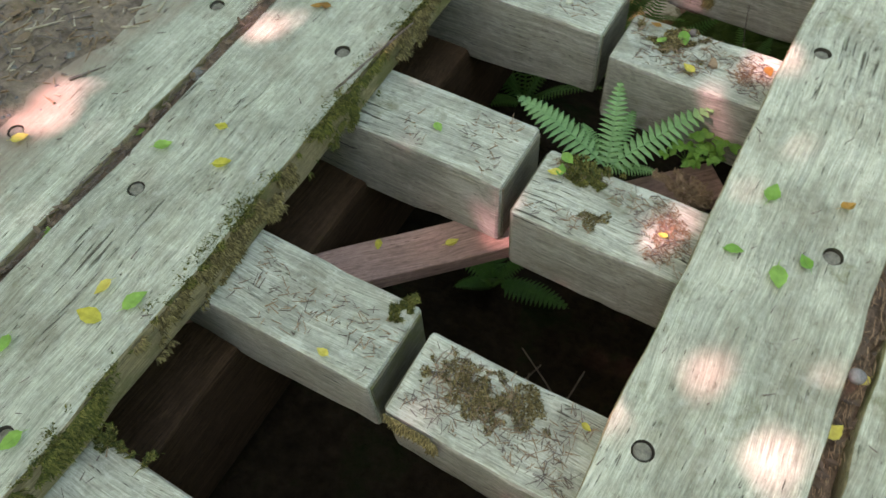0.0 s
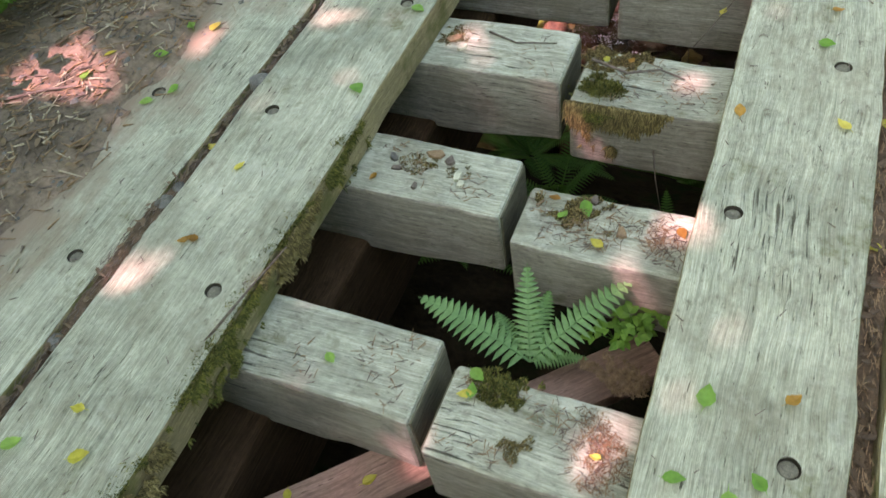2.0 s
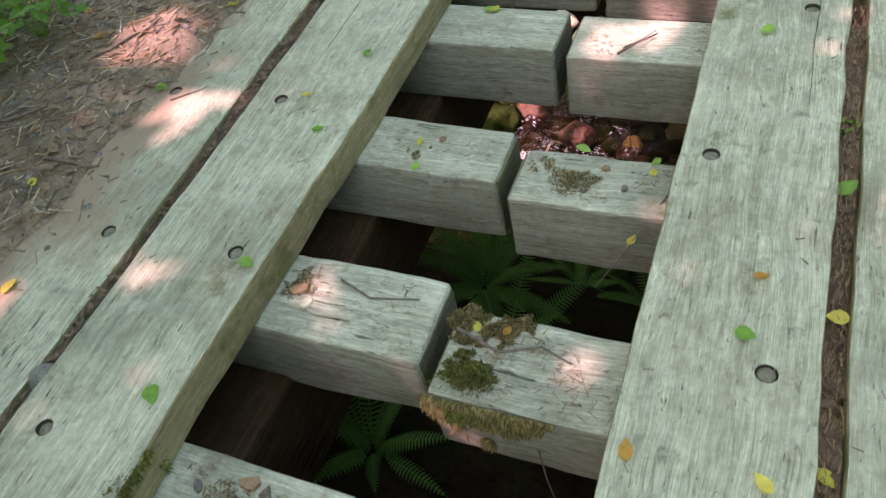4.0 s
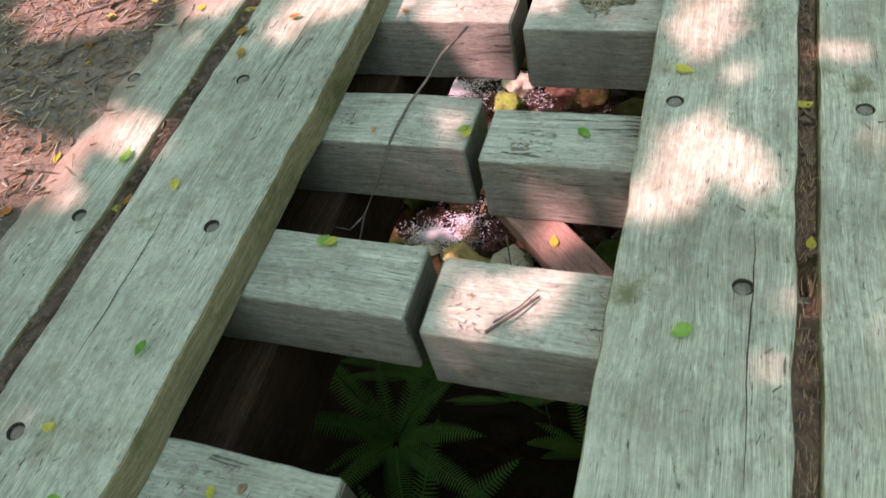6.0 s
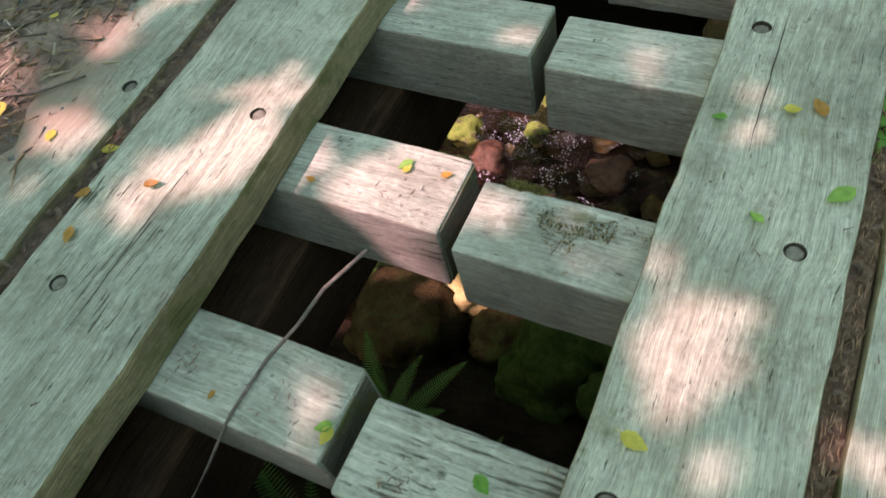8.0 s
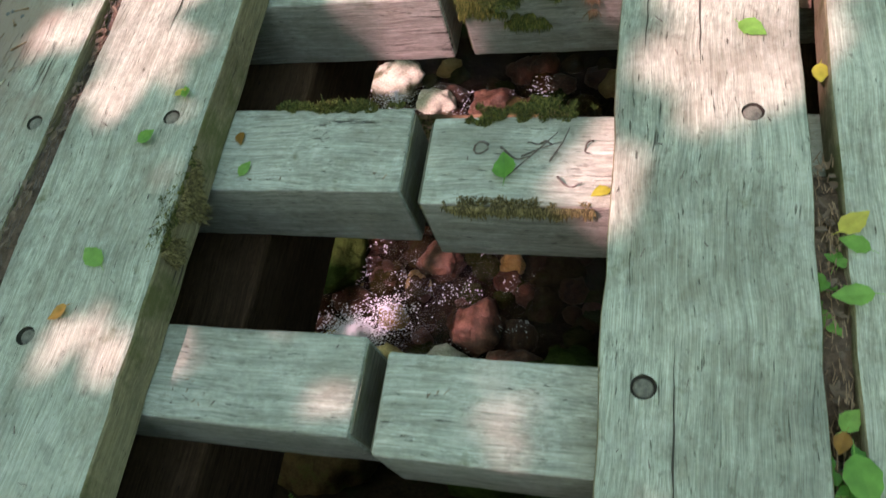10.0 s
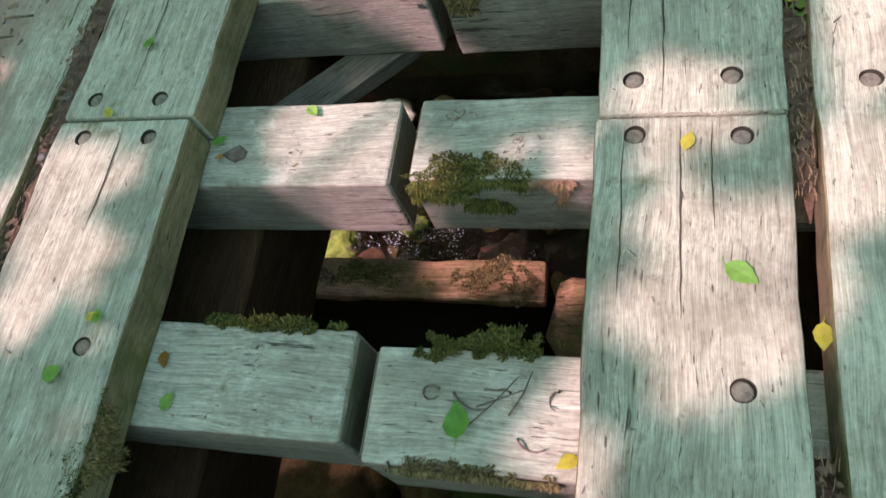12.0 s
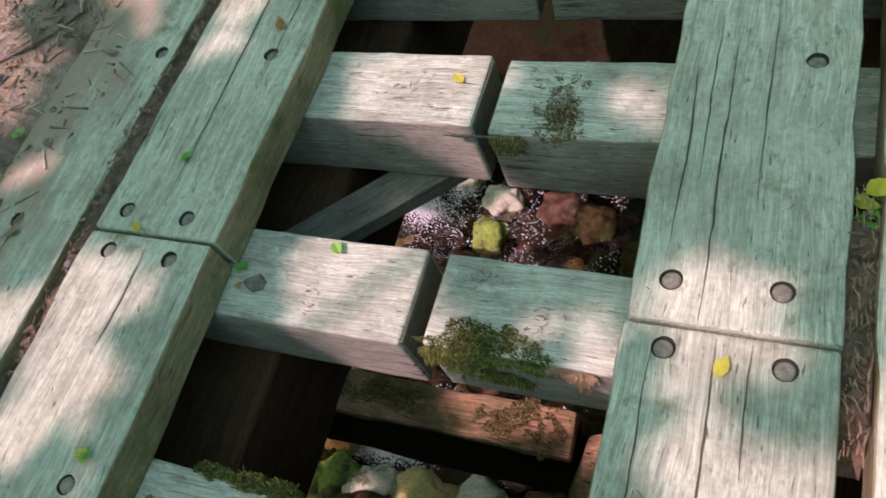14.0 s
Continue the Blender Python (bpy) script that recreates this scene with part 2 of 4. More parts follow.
def beam(name, size, axis, material, seed=0, soft=0.008, wobble=0.003, cuts=16, bend=None, side=None):
    """A timber centred on its origin, with worn edges; bend(v) shifts its points."""
    bm = bmesh.new()
    bmesh.ops.create_cube(bm, size=1)
    bmesh.ops.scale(bm, vec=size, verts=bm.verts)
    bmesh.ops.bevel(bm, geom=list(bm.edges), offset=soft, segments=2, profile=0.5, affect='EDGES')
    for f in bm.faces:
        f.material_index = 1 if side and abs(f.normal[1 - axis]) > 0.6 else 0
    no = [0, 0, 0]
    no[axis] = 1
    for i in range(1, cuts):
        co = [0, 0, 0]
        co[axis] = size[axis] * (i / cuts - 0.5)
        bmesh.ops.bisect_plane(bm, geom=list(bm.verts) + list(bm.edges) + list(bm.faces), plane_co=co, plane_no=no)
    for v in bm.verts:
        q = v.co * 5 + Vector((seed * 3.7, seed * 1.9, seed))
        v.co += Vector(noise.noise_vector(q)) * wobble + Vector(noise.noise_vector(q * 5)) * wobble * 0.6
        if bend:
            v.co += bend(v.co)
    return mesh_of(name, bm, *((material, side) if side else (material,)))


def rod(points, r0, r1, sides=5):
    """Vertices and faces of a tapered stick through the points."""
    vs, fs = [], []
    pts = [Vector(p) for p in points]
    for i, p in enumerate(pts):
        d = (pts[min(i + 1, len(pts) - 1)] - pts[max(i - 1, 0)]).normalized()
        a = d.orthogonal().normalized()
        b = d.cross(a)
        r = r0 + (r1 - r0) * i / (len(pts) - 1)
        for k in range(sides):
            w = 2 * math.pi * k / sides
            vs.append(p + a * math.cos(w) * r + b * math.sin(w) * r)
    for i in range(len(pts) - 1):
        for k in range(sides):
            fs.append((i * sides + k, i * sides + (k + 1) % sides, (i + 1) * sides + (k + 1) % sides, (i + 1) * sides + k))
    fs.append(tuple(range(sides))[::-1])
    fs.append(tuple(len(vs) - sides + k for k in range(sides)))
    return vs, fs


def join(parts):
    vs, fs = [], []
    for v, f in parts:
        o = len(vs)
        vs += list(v)
        fs += [tuple(o + i for i in q) for q in f]
    return vs, fs


def blade_leaf(length, width, fold=0.25, curl=0.3, steps=6, stalk=True):
    """An ovate leaf, folded along its midrib and curled along its length, lying on z = 0."""
    vs, fs = [], []
    for i in range(steps + 1):
        s = i / steps
        w = width * 0.5 * math.sin(math.pi * min(1, s ** 0.75)) * (1.0 if i % 2 else 0.9)
        x = (s - 0.5) * length
        z = curl * length * (s - 0.5) ** 2 + 0.002
        vs += [(x, -w, z + fold * w), (x, 0, z), (x, w, z + fold * w)]
    for i in range(steps):
        for k in (0, 1):
            a = i * 3 + k
            fs.append((a, a + 1, a + 4, a + 3))
    if stalk:
        o = len(vs)
        z = curl * length * 0.25 + 0.002
        vs += [(-length * 0.5, -0.001, z), (-length * 0.5, 0.001, z), (-length * 0.78, 0.004, z * 0.5 + 0.001)]
        fs.append((o, o + 1, o + 2))
    return vs, fs


# ---- large structure ----
def terrain_height(x, y):
    h = lerp(y, ((-60, -0.4), (-5.6, -0.5), (-4.0, -0.85), (-3.0, -1.2), (-1.9, -1.85), (-1.0, -2.95), (-0.5, -3.42), (-0.1, -3.6), (2.8, -3.6), (4.6, -0.5), (60, -0.4)))
    # Unseen side banks, added to close the pit and keep sky light out.
    side = max(lerp(x, ((-3.7, 1), (-2.95, 0), (1.5, 0), (2.4, 1))), 0)
    h = h + (-0.35 - h) * side
    return h + 0.10 * noise.fractal(Vector((x * 1.3, y * 1.3, 0)), 1.0, 2.0, 4)


def axis_steps(lo, hi, step):
    near = list(np.arange(lo, hi + step / 2, step))
    far = [4, 10, 24, 55, 140, 400, 1200]
    return [lo - f for f in reversed(far)] + near + [hi + f for f in far]


xs, ys = axis_steps(-4.6, 3.0, 0.13), axis_steps(-6.6, 5.4, 0.13)
tv = [(x, y, terrain_height(x, y)) for y in ys for x in xs]
tf = [(j * len(xs) + i, j * len(xs) + i + 1, (j + 1) * len(xs) + i + 1, (j + 1) * len(xs) + i) for j in range(len(ys) - 1) for i in range(len(xs) - 1)]
tagged(new("ground", raw("ground", tv, tf, RAVINE, smooth=True)), "soil of the ravine under the bridge, coloured near black for shade, mossy in places", "ground", kind="structure")

wv, wf = [], []
for j in range(31):
    for i in range(31):
        x, y = -3.0 + 4.2 * i / 30, -0.4 + 3.3 * j / 30
        wv.append((x, y, -3.445 + 0.012 * noise.noise(Vector((x * 6, y * 6, 3)))))
wf = [(j * 31 + i, j * 31 + i + 1, (j + 1) * 31 + i + 1, (j + 1) * 31 + i) for j in range(30) for i in range(30)]
tagged(new("water", raw("water", wv, wf, WATER, smooth=True)), "shallow clear stream running over stones below the bridge", "stream", kind="structure")

GAPS = (-0.075, -0.035)


def dirt_height(x, y):
    edge = lerp(y, ((-0.9, -1.0), (0.0, -1.14))) + 0.06 * noise.noise(Vector((y * 1.7, 2.2, 0))) + 0.035 * noise.noise(Vector((y * 5.5, 7, 0)))
    lift = max(-0.035, min(0.035, (edge - x) * 0.30))
    return lift + 0.014 * noise.fractal(Vector((x * 5, y * 5, 0)), 1.0, 2.0, 5)


dx = list(np.arange(-2.3, -0.82, 0.016))
dy = list(np.arange(-6.6, 4.4, 0.032))
dv = [(x, y, dirt_height(x, y)) for y in dy for x in dx]
far_edge = lambda y: lerp(y, ((-2.0, -2.4), (-1.6, -1.76), (3.4, -1.74))) + 0.05 * noise.noise(Vector((y * 3, 0, 5)))
df = [(j * len(dx) + i, j * len(dx) + i + 1, (j + 1) * len(dx) + i + 1, (j + 1) * len(dx) + i) for j in range(len(dy) - 1) for i in range(len(dx) - 1) if dx[i] > far_edge(dy[j])]
tagged(new("dirt_cover", raw("dirt_cover", dv, df, DIRT, smooth=True)), "trodden brown dirt covering the side of the deck", "dirt", kind="structure")
dv = [(x, y, 0.02 + 0.02 * noise.noise(Vector((x * 4, y * 4, 9)))) for y in np.arange(-6.6, 4.4, 0.2) for x in np.arange(0.93, 2.4, 0.2)]
n0 = len(np.arange(0.93, 2.4, 0.2))
df = [(j * n0 + i, j * n0 + i + 1, (j + 1) * n0 + i + 1, (j + 1) * n0 + i) for j in range(len(dv) // n0 - 1) for i in range(n0 - 1)]
tagged(new("dirt_cover_far", raw("dirt_cover_far", dv, df, DIRT, smooth=True)), "dirt covering the other side of the deck", "dirt", kind="structure")


# ---- the bridge: planks with their bolts ----
def bolt_mesh():
    """A domed bolt head with a worn rim."""
    bm = bmesh.new()
    bmesh.ops.create_cone(bm, cap_ends=True, segments=18, radius1=0.0142, radius2=0.0142, depth=0.012)
    bmesh.ops.bevel(bm, geom=[e for e in bm.edges if all(v.co.z > 0 for v in e.verts)], offset=0.0028, segments=2, profile=0.5, affect='EDGES')
    for v in bm.verts:
        v.co += Vector(noise.noise_vector(v.co * 90)) * 0.0009
    return mesh_of("bolt_head", bm, BOLT_TOP)


BOLT_MESH = bolt_mesh()


def drill(ob, spots):
    """Sink a round hole into the top of the plank at each spot, given in the plank's own x and y."""
    bm = bmesh.new()
    for k, (x, y) in enumerate(spots):
        made = bmesh.ops.create_cone(bm, cap_ends=True, segments=20, radius1=0.0165, radius2=0.0182, depth=0.03, matrix=Matrix.Translation((x, y, 0.0445 + 0.0045)))
        for v in made["verts"]:
            v.co += Vector(noise.noise_vector(Vector((v.co.x * 40, v.co.y * 40, k)))) * 0.0015
    for f in bm.faces:
        f.material_index = 2
    ob.data.materials.append(HOLE)
    cutter = new("cutter", mesh_of("cutter", bm, *ob.data.materials))
    cutter.matrix_world = Matrix.Translation(ob.location)
    mod = ob.modifiers.new("holes", 'BOOLEAN')
    mod.operation, mod.solver, mod.object = 'DIFFERENCE', 'EXACT', cutter
    bpy.context.view_layer.update()
    me = bpy.data.meshes.new_from_object(ob.evaluated_get(bpy.context.evaluated_depsgraph_get()))
    ob.modifiers.clear()
    ob.data = me
    bpy.data.objects.remove(cutter)


def deck_plank(inner, outer, y0, y1, seed, bolts, label, material=None):
    """A plank along y whose two edges follow inner(y) and outer(y); bolts: places (x, y)."""
    cx = (inner(y0) + outer(y0) + inner(y1) + outer(y1)) / 4
    cy = (y0 + y1) / 2
    w = 0.29

    def bend(co):
        y = co.y + cy
        u = co.x / w + 0.5
        a, b = min(inner(y), outer(y)), max(inner(y), outer(y))
        chip = 0.006 * noise.noise(Vector((y * 7, seed, co.x * 9))) + 0.004 * noise.noise(Vector((y * 26, seed, co.x * 9))) if abs(co.x) > w * 0.45 else 0
        return Vector((a + (b - a) * u - cx - co.x + chip, 0, 0.0008 * noise.noise(Vector((y * 0.9, seed * 2.2, 0)))))
    ob = new("deck_plank", beam("deck_plank", (w, y1 - y0, 0.089), 1, material or PLANK, seed, 0.007, 0.0012, max(4, int((y1 - y0) / 0.06)), bend, PLANK_SIDE))
    ob.location = (cx, cy, -0.0445)
    tagged(ob, label, "plank", "deck planks of the bridge")
    drill(ob, [(x - cx, y - cy) for x, y in bolts])
    for k, (x, y) in enumerate(bolts):
        head = under(new("bolt", BOLT_MESH), ob)
        head.matrix_local = pose(x - cx, y - cy, 0.0445 - 0.0085 - 0.0015 * (k % 3), 3 * math.sin(7 * k + seed), 3 * math.cos(5 * k), 40 * k)
        head["label"] = "grimy countersunk bolt head"
    return ob


# sleepers: y of the back and front face of the left half, then of the right half
SLEEPER_ROWS = [
    (-5.90, -6.08, -5.92, -6.10), (-5.44, -5.62, -5.47, -5.65), (-4.97, -5.15, -5.0, -5.18), (-4.51, -4.69, -4.536, -4.705),
    (-4.036, -4.214, -4.075, -4.252), (-3.565, -3.735, -3.628, -3.79), (-3.111, -3.307, -3.165, -3.355),
    (-2.662, -2.832, -2.713, -2.873), (-2.177, -2.354, -2.197, -2.378), (-1.732, -1.905, -1.768, -1.934),
    (-1.267, -1.448, -1.305, -1.473), (-0.807, -0.974, -0.829, -0.997), (-0.348, -0.534, -0.37, -0.558),
]
SLEEPER_ROWS += [(0.118, -0.07, 0.115, -0.06), (0.581, 0.395, 0.567, 0.38), (1.04, 0.86, 1.04, 0.86), (1.50, 1.32, 1.5, 1.32), (1.96, 1.78, 1.96, 1.78), (2.42, 2.24, 2.42, 2.24)]
mid = [((a + b) / 2, (c + d) / 2) for a, b, c, d in SLEEPER_ROWS]
left_bolts = [((-0.50, -0.645)[(i + 0) % 2] if i != 12 else -0.52, m[0] + 0.01) for i, m in enumerate(mid) if i < 13]
right_bolts = [((0.507, 0.36)[i % 2], m[1] + 0.03) for i, m in enumerate(mid) if i < 13]
l_in = lambda y: lerp(y, ((-6.2, -0.428), (-3.3, -0.430), (-2.7, -0.417), (-1.8, -0.42), (-0.2, -0.455)))
l_out = lambda y: lerp(y, ((-6.2, -0.722), (-3.0, -0.724), (-1.8, -0.742), (0, -0.752)))
ll_in = lambda y: lerp(y, ((-6.2, -0.748), (-3.3, -0.752), (-1.7, -0.795), (3, -0.79)))
deck_plank(l_in, l_out, -6.3, 0.027, 1, left_bolts + [(-0.685, -0.012), (-0.535, -0.014)], "weathered grey deck plank with mossy edge")
deck_plank(lambda y: -0.452, lambda y: -0.748, 0.033, 3.4, 2, [(-0.69, 0.078), (-0.54, 0.075), (-0.53, 0.488), (-0.67, 0.95), (-0.53, 1.41)], "weathered grey deck plank with a long crack")
deck_plank(lambda y: 0.30, lambda y: 0.585, -6.3, 0.0, 3, right_bolts + [(0.36, -0.035), (0.518, -0.04)], "weathered grey deck plank with countersunk bolts")
deck_plank(lambda y: 0.30, lambda y: 0.583, 0.005, 3.4, 4, [(0.356, 0.072), (0.505, 0.074), (0.523, 0.495), (0.37, 0.95), (0.51, 1.41)], "weathered grey deck plank, sun-bleached and striated")
deck_plank(ll_in, lambda y: ll_in(y) - 0.29, -6.3, 3.4, 5, [((-0.83, -0.96)[i % 2], m[0]) for i, m in enumerate(mid)], "weathered deck plank half covered with dirt", DUSTY)
deck_plank(lambda y: 0.622, lambda y: 0.91, -6.3, 3.4, 6, [((0.85, 0.70)[i % 2], m[1] + 0.03) for i, m in enumerate(mid)], "weathered grey deck plank beside the litter-filled joint")

def crack(plank, x, y0, y1, width, seed):
    """A drying crack: a thin flat strip along the plank, its shade painted dark."""
    n, cx, cy = 30, plank.location.x, plank.location.y
    vs = []
    for k in range(n + 1):
        y = y0 + (y1 - y0) * k / n
        w = width * 0.5 * math.sin(math.pi * (0.05 + 0.9 * k / n)) * (0.8 + 0.5 * noise.noise(Vector((y * 30, seed, 1))))
        c = x + 0.006 * noise.noise(Vector((y * 5, seed, 0))) + 0.0025 * noise.noise(Vector((y * 25, seed, 4)))
        vs += [(c - w - cx, y - cy, 0.0458), (c + w - cx, y - cy, 0.0458)]
    ob = under(new("crack", raw("crack", vs, [(2 * k, 2 * k + 1, 2 * k + 3, 2 * k + 2) for k in range(n)], HOLE)), plank)
    ob["label"] = "long drying crack in the plank"


planks = {k: bpy.data.objects["deck_plank" + k] for k in ("", ".001", ".002", ".003")}
for k, x, y0, y1, w in ((".001", -0.605, 0.10, 1.1, 0.005), (".001", -0.52, 0.35, 0.75, 0.003), ("", -0.60, -0.22, 0.02, 0.004), (".002", 0.43, -0.34, -0.01, 0.004), (".002", 0.475, -0.2, -0.01, 0.003),
                        (".002", 0.345, -0.32, -0.02, 0.003), (".003", 0.40, 0.01, 0.55, 0.004), (".003", 0.345, 0.12, 0.5, 0.004), (".003", 0.46, 0.2, 0.7, 0.003), (".003", 0.37, 0.25, 0.6, 0.003), ("", -0.56, -1.9, -1.5, 0.003), ("", -0.62, -2.6, -2.2, 0.003), (".002", 0.40, -1.2, -0.8, 0.003), (".002", 0.52, -2.6, -2.1, 0.003)):
    crack(planks[k], x, y0, y1, w, 40 * x + y0)

def deep_heel(co):
    """The underside runs a little deeper away from the sawn end."""
    x = co.x - 1.06
    return Vector((0, 0, -0.028 * max(0.0, min(1.0, (-0.03 - x) / 0.24)))) if co.z < 0 else Vector((0, 0, 0))


for i, (lb, lf, rb, rf) in enumerate(SLEEPER_ROWS):
    for side, (yb, yf) in enumerate(((lb, lf), (rb, rf))):
        x0, x1 = (-2.2 if i < 9 else -1.66, GAPS[0]) if side == 0 else (GAPS[1], 1.35)
        ob = new("sleeper", beam("sleeper", (x1 - x0, yb - yf, 0.188), 0, SLEEPER, 10 + i * 2 + side, 0.006 if i > 7 else 0.009, 0.003 if i > 7 else 0.005, 40, deep_heel if side == 0 and i < 7 else None, SLEEPER_SIDE))
        ob.location = ((x0 + x1) / 2, (yb + yf) / 2, -0.089 - 0.094 - 0.001)
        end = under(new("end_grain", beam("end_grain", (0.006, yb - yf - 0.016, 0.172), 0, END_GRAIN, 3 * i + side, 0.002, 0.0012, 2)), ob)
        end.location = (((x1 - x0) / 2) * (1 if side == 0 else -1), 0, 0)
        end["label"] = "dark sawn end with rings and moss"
        tagged(ob, "heavy weathered grey bridge sleeper with sawn end, partly mossy" if i < 9 else "heavy weathered grey-green bridge sleeper with sawn end", "sleeper", "sleepers under the deck planks")

for x in (-0.57, 0.62):
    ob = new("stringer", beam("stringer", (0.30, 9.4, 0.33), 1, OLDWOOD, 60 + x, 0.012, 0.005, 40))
    ob.location = (x, -1.6, -0.28 - 0.166)
    tagged(ob, "dark brown timber stringer carrying the sleepers", "stringer", "stringers under the sleepers")
ob = new("cap_log", beam("cap_log", (2.2, 0.105, 0.034), 0, CAPWOOD, 71, 0.008, 0.008, 40))
ob.location = (-0.95, -0.034, -0.594 - 0.017)
tagged(ob, "mossy brown squared log lying across under the stringers", "log")
# Added piece, coloured black to stand for the log's shaded front face.
ob = new("cross_beam", beam("cross_beam", (2.2, 0.092, 0.44), 0, SHADEWOOD, 72, 0.012, 0.008, 30))
ob.location = (-0.95, -0.03, -0.629 - 0.222)
tagged(ob, "black piece below the mossy log, coloured for the shade on its front", "beam")
# Separate lighter piece standing for the sunlit part of the same log's front.
ob = new("log", beam("log", (1.2, 0.20, 0.46), 0, CAPWOOD, 75, 0.05, 0.02, 24))
ob.location = (0.755, -0.09, -0.615 - 0.235)
ob.data.polygons.foreach_set("use_smooth", [True] * len(ob.data.polygons))
tagged(ob, "brown mossy piece for the sunlit end of the log under the stringers", "log")


def brace(x0, y0, x1, y1, material, label):
    d = Vector((x1 - x0, y1 - y0, 0))
    ob = new("brace", beam("brace", (d.length, 0.10, 0.045), 0, material, 80 + x0, 0.004, 0.002, 12))
    ob.matrix_world = Matrix.Translation(((x0 + x1) / 2, (y0 + y1) / 2, -0.279 - 0.0245)) @ Matrix.Rotation(math.atan2(d.y, d.x), 4, 'Z')
    tagged(ob, label, "brace")


brace(-0.62, -4.70, 0.28, -3.83, REDWOOD, "reddish-brown diagonal brace board under the sleepers")
brace(-0.02, -1.84, 0.50, -2.34, REDWOOD, "reddish-brown diagonal brace board under the sleepers")
brace(-0.72, -0.02, 0.10, 0.71, GREYBRACE, "grey diagonal brace board under the sleepers")


# ---- stones in the stream ----
def boulder(x, y, z, r, squash, material, label, seed, fine=4):
    bm = bmesh.new()
    bmesh.ops.create_icosphere(bm, subdivisions=fine, radius=1)
    for v in bm.verts:
        q = v.co * 1.3 + Vector((seed * 5.1, seed, 0))
        v.co *= 1 + 0.40 * noise.noise(q) + 0.20 * abs(noise.noise(q * 2.3)) + 0.09 * noise.noise(q * 5) + 0.05 * noise.noise(q * 11)
        v.co = Vector((v.co.x * r, v.co.y * r * (0.85 + 0.1 * (seed % 3)), v.co.z * r * squash))
    me = mesh_of("boulder", bm, material)
    me.polygons.foreach_set("use_smooth", [True] * len(me.polygons))
    ob = new("boulder", me)
    ob.location = (x, y, z)
    tagged(ob, label, "boulder", "stones in the stream")


boulder(-1.17, 0.07, -3.40, 0.20, 0.8, ROCK_TAN, "rounded tan stone in the sunlit stream", 1)
boulder(-0.85, 0.14, -3.44, 0.17, 0.8, ROCK_PALE, "pale greenish stone in the sunlit stream", 2)
boulder(-1.49, 0.05, -3.42, 0.21, 0.75, ROCK_PALE, "pale grey angular stone with dark moss beside the stream", 3)
boulder(-1.78, 0.10, -3.42, 0.16, 0.9, ROCK_LIME, "lime-green moss-covered stone in the stream", 4)
boulder(-1.95, -0.05, -3.36, 0.18, 0.9, ROCK_LIME, "lime-green moss-covered stone on the bank", 22)
boulder(-1.75, 0.92, -3.46, 0.22, 0.8, ROCK_MOSS, "dark mossy stone in the stream", 23)
boulder(-1.24, 2.27, -3.46, 0.14, 0.8, ROCK_PALE, "pale greenish stone in the stream", 24)
boulder(-1.27, 1.97, -3.46, 0.13, 0.8, ROCK_LIME, "yellow-green mossy stone in the stream", 25)
boulder(-1.78, 1.45, -3.47, 0.13, 0.8, ROCK_LIME, "lime-green mossy stone in the stream", 26)
boulder(-1.24, 1.60, -3.47, 0.09, 0.8, ROCK_LIME, "yellow-green mossy stone in the stream", 27)
boulder(-0.55, 2.14, -3.46, 0.15, 0.8, ROCK_BROWN, "brown stone in the stream", 28)
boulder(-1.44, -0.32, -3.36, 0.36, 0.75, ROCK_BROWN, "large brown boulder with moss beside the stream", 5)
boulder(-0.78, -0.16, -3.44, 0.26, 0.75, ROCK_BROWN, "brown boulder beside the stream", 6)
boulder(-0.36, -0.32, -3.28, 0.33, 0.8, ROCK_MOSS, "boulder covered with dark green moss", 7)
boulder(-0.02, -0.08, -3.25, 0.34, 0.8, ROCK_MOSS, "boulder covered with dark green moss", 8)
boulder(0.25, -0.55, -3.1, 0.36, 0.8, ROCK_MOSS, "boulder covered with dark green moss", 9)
boulder(-0.42, 0.20, -3.46, 0.15, 0.7, ROCK_RED, "wet red-brown stone in the stream", 10)
boulder(-0.68, 0.48, -3.46, 0.16, 0.6, ROCK_RED, "wet red-brown stone in the stream", 11)
boulder(-1.0, 0.95, -3.47, 0.15, 0.6, ROCK_RED, "wet red-brown stone in the stream", 12)
boulder(-0.55, 1.35, -3.47, 0.17, 0.6, ROCK_RED, "wet red-brown stone in the stream", 13)
boulder(-0.78, 2.25, -3.46, 0.17, 0.6, ROCK_RED, "wet red-brown stone in the stream", 15)
boulder(-1.5, 1.25, -3.48, 0.16, 0.6, ROCK_RED, "wet red-brown stone in the stream", 16)
boulder(-0.15, 1.9, -3.46, 0.18, 0.7, ROCK_BROWN, "brown stone in the stream", 17)
boulder(-1.6, 2.5, -3.46, 0.2, 0.6, ROCK_PALE, "pale stone in the stream", 18)
boulder(0.35, -1.5, -2.35, 0.34, 0.8, ROCK_MOSS, "boulder covered with dark green moss", 20)
stone_rng = random.Random(21)
for k in range(210):
    boulder(stone_rng.uniform(-2.1, 0.1), stone_rng.uniform(0.2, 2.7), -3.53, stone_rng.uniform(0.04, 0.12), 0.65, stone_rng.choice((ROCK_RED, ROCK_RED, ROCK_RED, ROCK_BROWN, ROCK_BROWN, ROCK_MOSS, ROCK_TAN)), "small wet stone in the stream", 30 + k, 3)
fv, ff = [], []
def fleck(cx, cy, z, size, slant):
    o = len(fv)
    fv.extend([(cx - size, cy, z), (cx + size * 0.4, cy - size * slant, z + size * 0.4), (cx + size, cy + size * 0.5, z), (cx, cy + size * 0.2, z + size)])
    ff.extend([(o, o + 1, o + 3), (o + 1, o + 2, o + 3), (o + 2, o, o + 3)])


